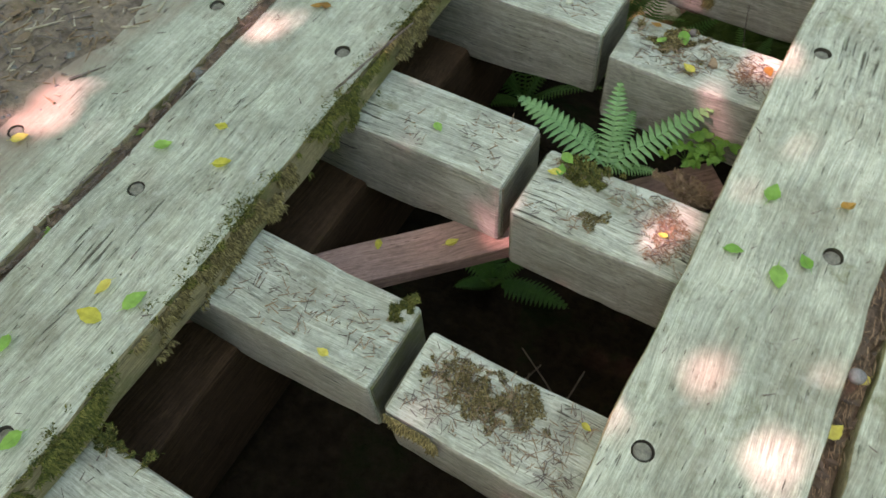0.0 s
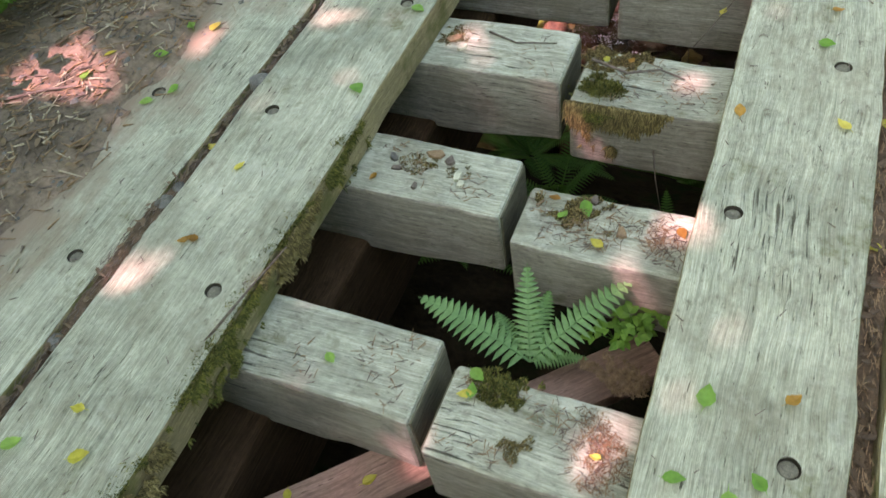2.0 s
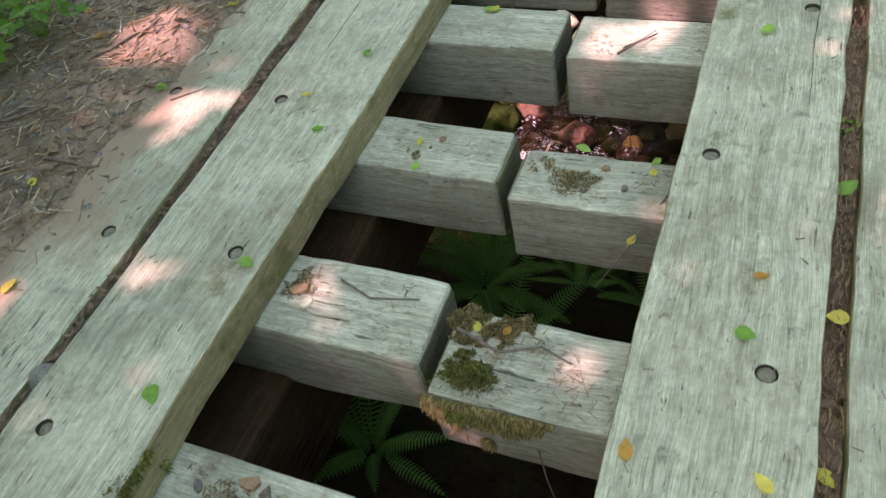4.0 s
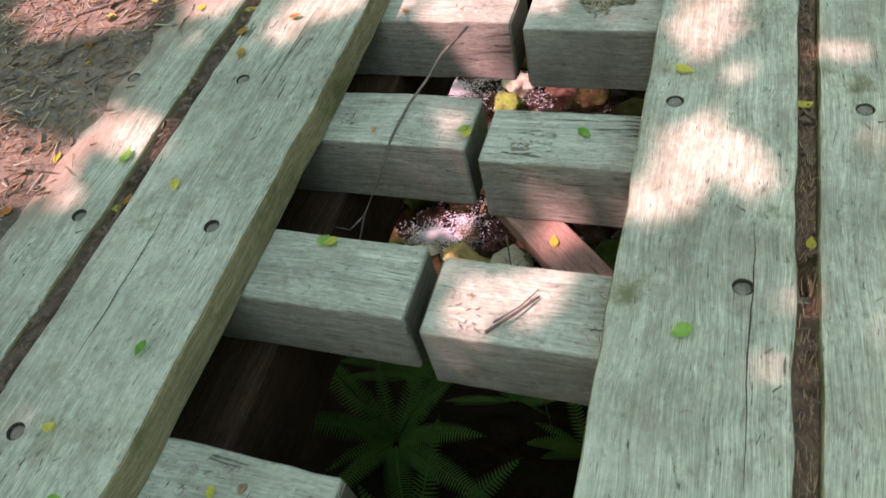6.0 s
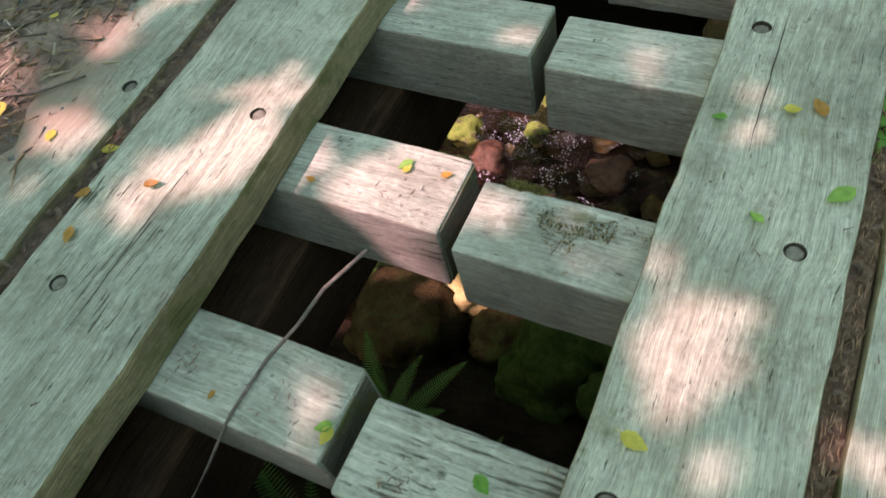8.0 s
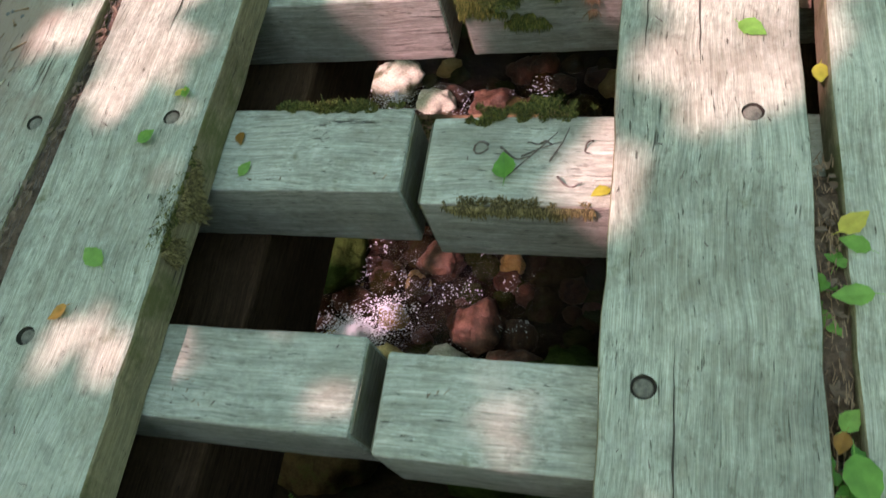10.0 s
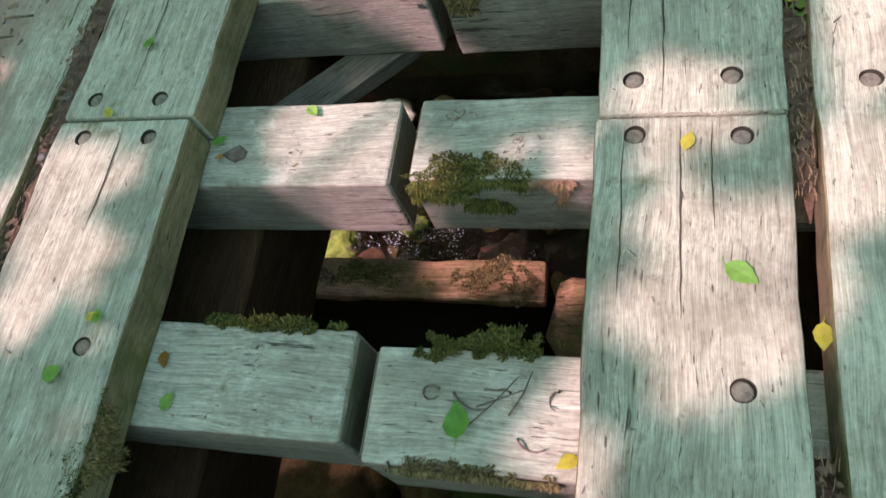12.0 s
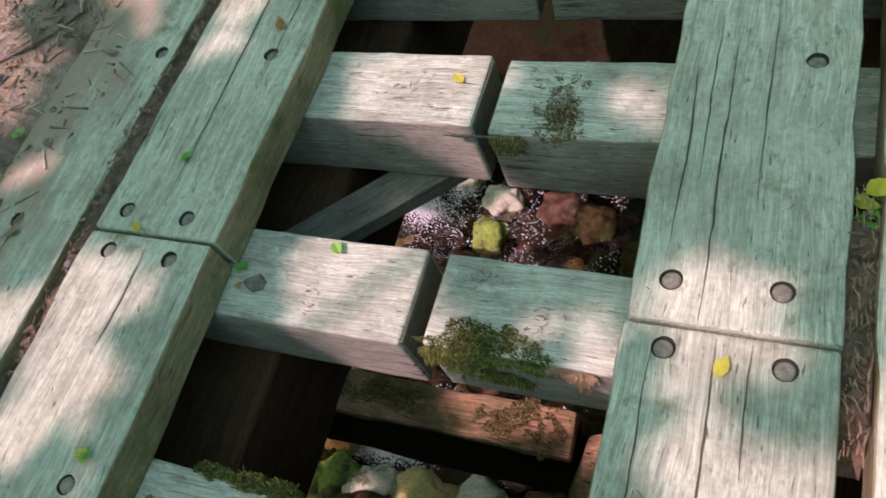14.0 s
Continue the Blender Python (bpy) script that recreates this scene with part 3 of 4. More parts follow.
for x, y, wide, long, count in ((-1.48, 0.38, 0.13, 0.07, 3400), (-1.82, 2.12, 0.16, 0.09, 2600), (-1.55, 2.3, 0.10, 0.10, 500), (-1.3, 0.55, 0.16, 0.08, 500)):
    for k in range(count):
        a, r = rng.uniform(0, 6.28), abs(rng.gauss(0, 1))
        fleck(x + math.cos(a) * r * wide, y + math.sin(a) * r * long, -3.44 + max(0, 0.08 - r * 0.05) * rng.random(), rng.uniform(0.0025, 0.0075), 1.0)
# White flecks spread over the water as painted sun glints, besides the foam.
for k in range(6500):
    cx, cy = rng.uniform(-1.85, -0.35), rng.uniform(0.3, 2.5)
    if noise.noise(Vector((cx * 3.5, cy * 5, 6))) + 0.5 * noise.noise(Vector((cx * 11, cy * 14, 2))) > 0.10:
        fleck(cx, cy, -3.436, rng.uniform(0.0012, 0.0055), 2.0)
tagged(new("foam_and_glints", raw("foam_and_glints", fv, ff, FOAM_AND_GLINT)), "patches of foaming white water and white flecks painted as sun glints on the stream", "white water", kind="stuff")


# ---- ferns and herbs ----
def frond(length, width, droop, pairs=16):
    """One fern frond along x, arching, with toothed leaflets along its rib."""
    rib = lambda s: Vector((length * s * (1 - 0.15 * droop * s), 0, length * (0.45 * s - 0.75 * droop * s * s)))
    pairs = max(pairs, int(60 * length))
    stalk = rod([rib(i / 8) for i in range(9)], 0.0022 * length / 0.25, 0.0006, 4)
    parts = []
    for i in range(pairs):
        s = 0.08 + 0.9 * i / pairs
        w = width * math.sin(math.pi * min(1, 0.22 + s * 0.78)) ** 0.8
        base = rib(s)
        for sign in (-1, 1):
            tip = base + Vector((w * 0.28, sign * w, -0.12 * w))
            half = length / pairs * (0.42 if length < 0.3 else 0.27)
            parts.append(([base + Vector((-half, 0, 0)), base + Vector((half, 0, 0)), tip * 0.55 + base * 0.45 + Vector((half * 0.9, 0, 0.003)), tip,
                           tip * 0.5 + base * 0.5 + Vector((-half * 0.8, 0, 0.003))], [(0, 1, 2, 3, 4)]))
    return stalk, join(parts)


def fern(x, y, z, fronds, label, material=None):
    top = new("fern")
    top.location = (x, y, z)
    tagged(top, label, "fern")
    for k, (turn, tilt, length, droop) in enumerate(fronds):
        stalk, blades = frond(length, length * (0.17 if length < 0.3 else 0.10), droop)
        ob = under(new("frond", raw("frond", *stalk, material or FERN)), top)
        under(new("leaf_blade", raw("leaf_blade", *blades, material or FERN)), ob)
        ob.matrix_local = pose(0, 0, 0, 0, -tilt, turn)


fern(0.055, -3.955, -0.24, [(172, 6, 0.27, 0.35), (108, 22, 0.2, 0.3), (48, 8, 0.26, 0.2), (92, 2, 0.17, 0.4), (20, -8, 0.12, 0.4), (140, -5, 0.14, 0.4)], "small green sword fern growing between two sleepers", FERN_LIGHT)
for x, y, n, s in ((-0.66, -1.93, 15, 0.6), (-0.35, -2.45, 11, 0.5), (0.1, -1.75, 9, 0.4), (-0.55, -3.1, 11, 0.45), (0.2, -2.9, 9, 0.4), (-0.2, -4.0, 7, 0.3), (-0.35, -1.35, 10, 0.4), (-0.98, -1.18, 16, 0.55)):
    fern(x, y, terrain_height(x, y) - 0.02, [(360 * k / n + rng.uniform(-20, 20), rng.uniform(5, 55), s * rng.uniform(0.6, 1.15), rng.uniform(0.3, 0.7)) for k in range(n)], "dark green sword fern growing on the bank below the bridge")


def herb(height, leaves, size, r):
    """Stems and broad toothed leaflets in threes: two lists of vertices and faces."""
    stems, foliage = [], []
    for k in range(leaves):
        a, lean = r.uniform(0, 6.28), r.uniform(0.3, 1.0) * height
        tip = Vector((math.cos(a) * lean, math.sin(a) * lean, height * r.uniform(0.45, 1.0)))
        stems.append(rod([(0, 0, 0), tip * 0.5 + Vector((0, 0, height * 0.18)), tip], 0.0018, 0.0009, 4))
        for j in range(3):
            m = Matrix.Translation(tip) @ pose(0, 0, 0, r.uniform(-25, 25), r.uniform(-15, 35), math.degrees(a) + (j - 1) * 75) @ Matrix.Translation((size * 0.5, 0, 0))
            v, f = blade_leaf(size * r.uniform(0.8, 1.15), size * 0.72, 0.2, -0.3, 6, False)
            foliage.append(([m @ Vector(q) for q in v], f))
    return join(stems), join(foliage)


HERB_KINDS = []
for k in range(4):
    st, fo = herb(0.10 + 0.03 * k, 13 + 4 * k, 0.046, random.Random(40 + k))
    HERB_KINDS.append((raw("stem", *st, HERB), raw("foliage", *fo, HERB)))


def herb_plant(x, y, z, k, scale, label, group):
    top = new("herb_plant")
    top.location, top.scale, top.rotation_euler = (x, y, z), (scale,) * 3, (0, 0, rng.uniform(0, 6))
    tagged(top, label, "plant", group)
    under(new("stem", HERB_KINDS[k][0]), top)
    under(new("foliage", HERB_KINDS[k][1]), top)


for x, y in ((-1.63, -3.2), (-1.56, -2.78), (-1.92, -2.89), (-1.45, -3.83), (-1.78, -3.02), (-1.70, -3.45), (-1.6, -2.95), (-1.85, -3.2), (-2.02, -2.7), (-1.72, -2.6), (-1.35, -4.1), (-1.9, -2.45), (-1.62, -2.02), (-1.5, -1.2), (-2.1, -3.0), (-1.55, -3.6), (-1.5, -3.15), (-1.48, -3.35), (-1.62, -3.3), (-1.75, -3.25), (-1.68, -3.08), (-1.5, -2.62), (-1.8, -2.78), (-1.6, -3.5)):
    herb_plant(x, y, dirt_height(x, y) - 0.01, rng.randrange(4), rng.uniform(0.8, 1.3), "low green herb with broad leaves growing in the dirt", "herbs beside the deck")
for x, y in ((0.602, -0.70), (0.60, -0.96), (0.608, -1.08), (0.607, 0.24), (0.60, -2.62)):
    herb_plant(x, y, -0.05, 0, 0.45 if -2 < y < 0 else 0.32, "small green sprout growing in the joint between planks", "sprouts in the joint")
for x, y in ((0.20, -3.86), (0.235, -3.84)):
    herb_plant(x, y, -0.235, 0, 0.5, "small round-leaved sprout beside the fern", "sprouts beside the fern")


# ---- litter in the joints ----
def joint_litter(xc, half, y0, y1, z, seed, dry, label):
    r = random.Random(seed)
    nx, ny = 6, int((y1 - y0) / 0.02)
    vs = []
    for j in range(ny + 1):
        y = y0 + (y1 - y0) * j / ny
        for i in range(nx):
            x = xc(y) + (i / (nx - 1) * 2 - 1) * half(y)
            sink = 0.07 * max(0.0, 1 - min(y - y0, y1 - y) / 0.09) ** 2
            vs.append((x, y, z + 0.012 * noise.noise(Vector((x * 40, y * 22, seed))) + 0.03 * noise.noise(Vector((0, y * 2.1, seed * 3))) - sink))
    fs = [(j * nx + i, j * nx + i + 1, (j + 1) * nx + i + 1, (j + 1) * nx + i) for j in range(ny) for i in range(nx - 1)]
    top = tagged(new("joint_litter", raw("joint_litter", vs, fs, LITTER)), label, "litter", kind="stuff")
    parts = []
    for k in range(int((y1 - y0) * 300)):
        y = r.uniform(y0, y1)
        x = xc(y) + r.uniform(-1, 1) * half(y) * 0.85
        a, l = r.gauss(1.57, 0.6), r.uniform(0.008, 0.03)
        zz = z + 0.03 * noise.noise(Vector((0, y * 2.1, seed * 3))) + r.uniform(0.004, 0.02)
        d = Vector((math.cos(a) * l * 0.5, math.sin(a) * l, r.uniform(-0.004, 0.004)))
        parts.append(rod([Vector((x, y, zz)) - d * 0.5, Vector((x, y, zz)) + d * 0.5], 0.0009, 0.0006, 3))
    ob = tagged(new("needle_scatter", raw("needle_scatter", *join(parts), dry)), "dry brown needles and bits lying in the joint", "needles", kind="stuff")
    crumbs = []
    for k in range(int((y1 - y0) * 70)):
        y = r.uniform(y0 + 0.04, y1 - 0.04)
        x = xc(y) + r.uniform(-1, 1) * half(y) * 0.7
        m = Matrix.Translation((x, y, z + 0.012 + 0.03 * noise.noise(Vector((0, y * 2.1, seed * 3))))) @ pose(0, 0, 0, r.uniform(-30, 30), r.uniform(-30, 30), r.uniform(0, 360))
        v, f = blade_leaf(r.uniform(0.01, 0.028), r.uniform(0.006, 0.014), 0.5, 0.5, 4, False)
        crumbs.append(([m @ Vector(q) for q in v], f))
    tagged(new("leaf_crumbs", raw("leaf_crumbs", *join(crumbs), BROWN)), "crumbled brown leaf bits lying in the joint", "leaf litter", kind="stuff")
    return top


left_mid = lambda y: (l_out(y) + ll_in(y)) / 2
joint_litter(left_mid, lambda y: (l_out(y) - ll_in(y)) / 2 + 0.004, -6.3, 3.4, -0.017, 1, TWIG, "dark soil and dry needles filling the joint between planks")
joint_litter(lambda y: 0.6035, lambda y: 0.0185, -6.3, -2.2, -0.03, 2, NEEDLE, "reddish dry needles filling the joint between planks")
joint_litter(lambda y: 0.6035, lambda y: 0.0185, -2.2, -0.95, -0.03, 3, NEEDLE, "dark soil and dry needles filling the joint between planks")
joint_litter(lambda y: 0.6035, lambda y: 0.0185, -0.14, 0.26, -0.02, 4, NEEDLE, "orange-brown dry needles filling the joint between planks")
joint_litter(lambda y: 0.6035, lambda y: 0.0185, -0.95, -0.48, -0.04, 5, NEEDLE, "dark soil and dry needles filling the joint between planks")


# ---- moss and crumbs ----
def moss_patch(x, y, z, rx, ry, count, height, material, label, seed, hang=0.0):
    """Thousands of fine bent shoots in ragged tufts; hang lets those before the middle droop over the front edge."""
    r = random.Random(seed)
    vs, fs = [], []
    for k in range(count * 6):
        a, q = r.uniform(0, 6.28), r.random() ** 0.6
        px, py = x + math.cos(a) * q * rx * 1.4, y + math.sin(a) * q * ry * 1.35
        keep = 0.8 * noise.noise(Vector((px * 14, py * 14, seed))) + 0.55 * noise.noise(Vector((px * 48, py * 48, seed)))
        if keep < -0.30 + 0.70 * q * q:
            continue
        h = height * r.uniform(0.25, 1.1) * (1.1 - 0.6 * q) * (0.7 + 0.8 * max(0.0, keep))
        if r.random() < 0.03:
            h *= 1.9
        over = hang * max(0.0, y - py) / max(ry, 0.01)
        lean = Vector((r.gauss(0, 0.65), r.gauss(0, 0.65) - 0.7 * hang, 1.0 - 0.9 * min(1.3, over))).normalized() * h
        droop = Vector((r.gauss(0, 0.25), r.gauss(0, 0.25) - 0.2 * hang, -0.25 - 0.8 * over)) * h * 0.6
        w = r.uniform(0.0007, 0.0017)
        b = r.uniform(0, 3.14)
        side = Vector((math.cos(b) * w, math.sin(b) * w, 0))
        p = Vector((px, py, z - hang * max(0, y - py) * 0.8))
        o = len(vs)
        vs += [p - side, p + side, p + lean * 0.6 + side, p + lean * 0.6 - side, p + lean + droop]
        fs += [(o, o + 1, o + 2, o + 3), (o + 3, o + 2, o + 4)]
    tagged(new("moss_clump", raw("moss_clump", vs, fs, material)), label, "moss", kind="stuff")


def moss_face(x, y, z, rx, rz, count, length, material, label, seed, facing=(0, -1)):
    """Moss on an upright face, its shoots standing off and drooping; ragged at its lower end."""
    r = random.Random(seed)
    out = Vector((facing[0], facing[1], 0))
    along = Vector((-facing[1], facing[0], 0))
    vs, fs = [], []
    for k in range(count * 5):
        u, t = r.uniform(-1, 1), r.random() ** 1.5
        c = along * (u * rx)
        keep = 0.8 * noise.noise(Vector(((u * rx + x + y) * 15, t * rz * 15, seed))) + 0.4 * noise.noise(Vector(((u * rx + x + y) * 50, t * 6, seed)))
        if keep < -0.28 + 0.5 * t + 0.3 * u * u:
            continue
        p = Vector((x, y, z - t * rz)) + c
        h = length * r.uniform(0.3, 1.2)
        lean = (out * r.uniform(0.3, 0.9) + along * r.gauss(0, 0.45) + Vector((0, 0, r.gauss(-0.15, 0.5)))).normalized() * h
        w = r.uniform(0.0007, 0.0017)
        side = along * w
        o = len(vs)
        vs += [p - side, p + side, p + lean * 0.6 + side, p + lean * 0.6 - side, p + lean + Vector((0, 0, -h * r.uniform(0.2, 0.7)))]
        fs += [(o, o + 1, o + 2, o + 3), (o + 3, o + 2, o + 4)]
    tagged(new("moss_clump", raw("moss_clump", vs, fs, material)), label, "moss", kind="stuff")


T = -0.090
patches = [
    (0.065, -0.052, T, 0.09, 0.045, 1300, 0.017, MOSS, "green moss hanging over the front edge of a sleeper", 0.5),
    (0.13, -0.36, T, 0.10, 0.028, 1300, 0.018, MOSS, "green moss along the back edge of a sleeper", 0.0),
    (-0.24, -0.345, T, 0.13, 0.014, 700, 0.016, MOSS, "thin moss along the back edge of a sleeper", 0.0),
    (0.12, -0.553, T, 0.12, 0.012, 800, 0.014, DRYMOSS, "dry moss along the front edge of a sleeper", 0.5),
    (0.10, 0.44, T, 0.05, 0.07, 600, 0.012, DRYMOSS, "dry moss on top of a sleeper", 0.0),
    (0.10, 1.0, T, 0.09, 0.05, 900, 0.02, MOSS, "green moss on top of a sleeper", 0.0),
    (0.20, -1.37, T, 0.09, 0.05, 450, 0.008, DRYMOSS, "dry brown moss on top of a sleeper", 0.0),
    (0.05, -1.30, T, 0.05, 0.01, 300, 0.008, MOSS, "thin moss along the back edge of a sleeper", 0.0),
    (0.08, -2.78, T, 0.065, 0.05, 900, 0.012, DRYMOSS, "dark moss and crumbs on top of a sleeper", 0.0),
    (0.04, -3.20, T, 0.065, 0.045, 1300, 0.016, DRYMOSS, "brown moss on top of a sleeper", 0.0),
]
patches += [
    (0.02, -3.31, T, 0.055, 0.06, 1500, 0.022, MOSS, "green moss draping over the corner of a sleeper", 0.5),
    (0.08, -3.68, T, 0.085, 0.045, 1500, 0.015, DRYMOSS, "brown and green moss on top of a sleeper", 0.0),
    (0.06, -4.10, T, 0.085, 0.03, 1300, 0.016, MOSS, "moss along the back edge of a sleeper", 0.0),
    (0.11, -4.19, T, 0.035, 0.025, 300, 0.01, DRYMOSS, "dry moss on top of a sleeper", 0.0),
    (0.10, -4.60, T, 0.11, 0.045, 1800, 0.015, DRYMOSS, "brown and green moss on top of a sleeper", 0.0),
    (-0.11, -4.53, T, 0.04, 0.03, 700, 0.018, MOSS, "moss on the end of a sleeper", 0.0),
    (-0.40, -4.97, T, 0.10, 0.02, 700, 0.022, MOSS, "moss along the back edge of a sleeper", 0.0),
    (-0.28, -2.76, T, 0.05, 0.035, 350, 0.008, DRYMOSS, "dry crumbs on top of a sleeper", 0.0),
    (-0.39, -3.19, T, 0.04, 0.04, 350, 0.008, DRYMOSS, "dry crumbs on top of a sleeper", 0.0),
    (-0.28, -3.63, T, 0.08, 0.03, 500, 0.008, DRYMOSS, "dry crumbs and lichen on top of a sleeper", 0.0),
    (0.24, -4.15, T, 0.05, 0.06, 500, 0.007, NEEDLE, "pale dry needles on top of a sleeper", 0.0),
    (0.25, -3.70, T, 0.035, 0.05, 350, 0.007, NEEDLE, "dry needles on top of a sleeper", 0.0),
    (0.22, -3.95, -0.215, 0.06, 0.03, 500, 0.02, NEEDLE, "reddish dry needles caught between sleepers", 0.0),
]
patches += [
    (0.04, -0.035, -0.592, 0.10, 0.05, 1100, 0.02, DRYMOSS, "brown moss on the log under the stringers", 0.2),
    (-0.30, -0.035, -0.592, 0.14, 0.04, 900, 0.012, MOSS, "thin moss on the log under the stringers", 0.1),
]
for k, (x, y, z, rx, ry, n, h, m, label, hang) in enumerate(patches):
    moss_patch(x, y, z, rx, ry, n, h, m, label, 200 + k, hang)
for k, (y, w, n) in enumerate(((-4.62, 0.22, 1900), (-4.22, 0.16, 1400), (-3.95, 0.13, 1000), (-3.7, 0.1, 450), (-0.62, 0.10, 800), (-5.0, 0.12, 900))):
    moss_patch(l_in(y) - 0.012, y, -0.004, 0.022, w, n, 0.012, MOSS, "moss along the upper edge of a deck plank", 300 + k)
    moss_face(l_in(y) + 0.002, y, -0.006, w, 0.085, n, 0.012, MOSS if k % 2 else DRYMOSS, "moss on the side of a deck plank", 330 + k, (1, 0))
for k, (x, y, z, rx, rz, n, h, m) in enumerate(((0.07, -0.062, T, 0.11, 0.10, 2400, 0.014, MOSS), (0.22, -0.062, T, 0.04, 0.07, 350, 0.016, NEEDLE), (0.12, -0.56, T, 0.15, 0.035, 900, 0.011, DRYMOSS),
                                                (0.04, -3.357, T, 0.085, 0.15, 2400, 0.016, DRYMOSS), (0.14, -3.357, T, 0.06, 0.06, 500, 0.012, DRYMOSS), (0.02, -4.707, T, 0.05, 0.10, 500, 0.010, DRYMOSS), (0.02, 0.378, T, 0.05, 0.06, 350, 0.010, DRYMOSS))):
    moss_face(x, y, z, rx, rz, n, h, m, "moss hanging down the front of a sleeper", 360 + k)


# ---- sticks ----
def stick(points, r0, r1, label, twigs=()):
    vs, fs = join([rod(points, r0, r1, 6)] + [rod(p, r1 * 1.1, r1 * 0.5, 5) for p in twigs])
    tagged(new("twig", raw("twig", vs, fs, TWIG, smooth=True)), label, "twig")


stick([(-0.15, -1.55, -0.03), (-0.195, -1.64, -0.045), (-0.215, -1.71, -0.065), (-0.243, -1.78, -0.082), (-0.25, -1.89, -0.083), (-0.27, -1.97, -0.14), (-0.30, -2.03, -0.2), (-0.315, -2.08, -0.26)],
      0.0042, 0.0024, "thin crooked grey twig lying over a sleeper", [[(-0.30, -2.03, -0.2), (-0.34, -2.05, -0.235), (-0.375, -2.05, -0.23)]])
stick([(0.295, -2.80, -0.075), (0.25, -2.88, -0.12), (0.217, -2.93, -0.157), (0.18, -2.99, -0.19)], 0.002, 0.0012, "thin pale twig with a yellow leaf hanging between sleepers")
stick([(-0.02, -3.22, -0.076), (0.07, -3.25, -0.078), (0.14, -3.22, -0.08), (0.2, -3.24, -0.082)], 0.004, 0.002, "thin grey twig lying on a mossy sleeper")
stick([(0.09, -2.36, -0.083), (0.13, -2.33, -0.07), (0.17, -2.27, -0.082)], 0.004, 0.002, "short grey splinter lying on a sleeper", [[(0.10, -2.34, -0.08), (0.14, -2.30, -0.078), (0.165, -2.255, -0.083)]])
stick([(-0.46, -4.23, -0.005), (-0.42, -4.10, 0.02), (-0.395, -4.0, 0.028)], 0.003, 0.0015, "thin twig caught on the edge of a plank")
stick([(-0.12, 0.37, -0.083), (-0.08, 0.36, -0.075), (-0.01, 0.365, -0.08)], 0.004, 0.002, "short dark twig on the end of a sleeper")
stick([(-0.30, -3.16, -0.084), (-0.22, -3.19, -0.083), (-0.12, -3.17, -0.084)], 0.003, 0.0015, "thin grey twig lying on a sleeper")
def curl(x, y, radius, start, sweep, label):
    """A thin curled strip of bark or leaf stalk lying flat."""
    stick([(x + radius * math.cos(radians(start + sweep * q / 8)), y + 0.7 * radius * math.sin(radians(start + sweep * q / 8)), T + 0.006 + 0.006 * math.sin(q)) for q in range(9)], 0.0026, 0.0012, label)


for x, y, radius, start, sweep in ((0.068, -0.444, 0.015, 40, 290), (0.15, -0.43, 0.05, 200, 80), (0.275, -0.445, 0.026, 120, 110), (0.235, -0.50, 0.028, 190, 110), (0.17, -0.46, 0.04, 60, 60)):
    curl(x, y, radius, start, sweep, "thin curled brown bark strip lying on a sleeper")
for x0, y0, x1, y1 in ((0.12, -0.50, 0.20, -0.41), (0.19, -0.47, 0.22, -0.40), (0.14, -0.46, 0.21, -0.43)):
    stick([(x0, y0, T + 0.005), ((x0 + x1) / 2 + 0.006, (y0 + y1) / 2, T + 0.012), (x1, y1, T + 0.006)], 0.0016, 0.0008, "thin brown stalk lying on a sleeper")
for k, (x, y, a, l) in enumerate(((0.02, -4.36, 1.3, 0.3), (0.10, -4.42, 1.9, 0.34), (0.16, -4.30, 1.5, 0.26), (0.22, -4.42, 0.3, 0.3), (0.12, -4.27, 2.6, 0.3), (0.26, -4.33, 0.9, 0.22), (0.2, -3.05, 1.8, 0.3), (0.1, -2.6, 0.7, 0.4))):
    d = Vector((math.cos(a), math.sin(a), 0)) * l
    stick([(x + d.x * q, y + d.y * q, terrain_height(x + d.x * q, y + d.y * q) + 0.02 + 0.05 * q) for q in (-0.5, -0.2, 0.1, 0.5)], 0.004, 0.002, "thin grey stick lying on the dark soil under the bridge")
stick([(0.02, -1.99, -0.27), (0.03, -2.03, -0.45), (0.06, -2.05, -0.62), (0.08, -2.10, -0.8), (0.10, -2.12, -1.0)], 0.0022, 0.0014, "thin dark root hanging below a sleeper")
stick([(0.165, -3.36, -0.2), (0.18, -3.38, -0.27), (0.205, -3.40, -0.36)], 0.002, 0.001, "thin pale root hanging below a mossy sleeper")
for k, (x, y, a, l) in enumerate(((-1.25, -3.3, 0.9, 0.3), (-1.45, -3.4, 1.3, 0.22), (-1.35, -2.95, 0.6, 0.35), (-1.15, -1.75, 0.9, 0.16), (-1.1, -1.5, 0.7, 0.4), (-1.3, -1.9, 0.2, 0.2), (-1.5, -2.3, 1.2, 0.3), (-1.2, -3.75, 0.5, 0.3), (-1.05, -3.05, 0.25, 0.14), (-1.35, -2.2, 0.9, 0.22), (-1.55, -3.1, 2.0, 0.25), (-1.2, -2.6, 1.1, 0.2), (-1.4, -4.2, 0.7, 0.3), (-1.2, 0.5, 1.0, 0.25), (-1.15, -1.25, 0.8, 0.2), (-1.6, -1.5, 0.4, 0.3))):
    pts = []
    for j in range(5):
        s = (j / 4 - 0.5) * l
        px, py = x + math.cos(a) * s + rng.uniform(-0.01, 0.01), y + math.sin(a) * s + rng.uniform(-0.01, 0.01)
        pts.append((px, py, max(dirt_height(px, py), 0.001) + 0.006))
    stick(pts, 0.005, 0.0025, "dry brown stick lying on the dirt")


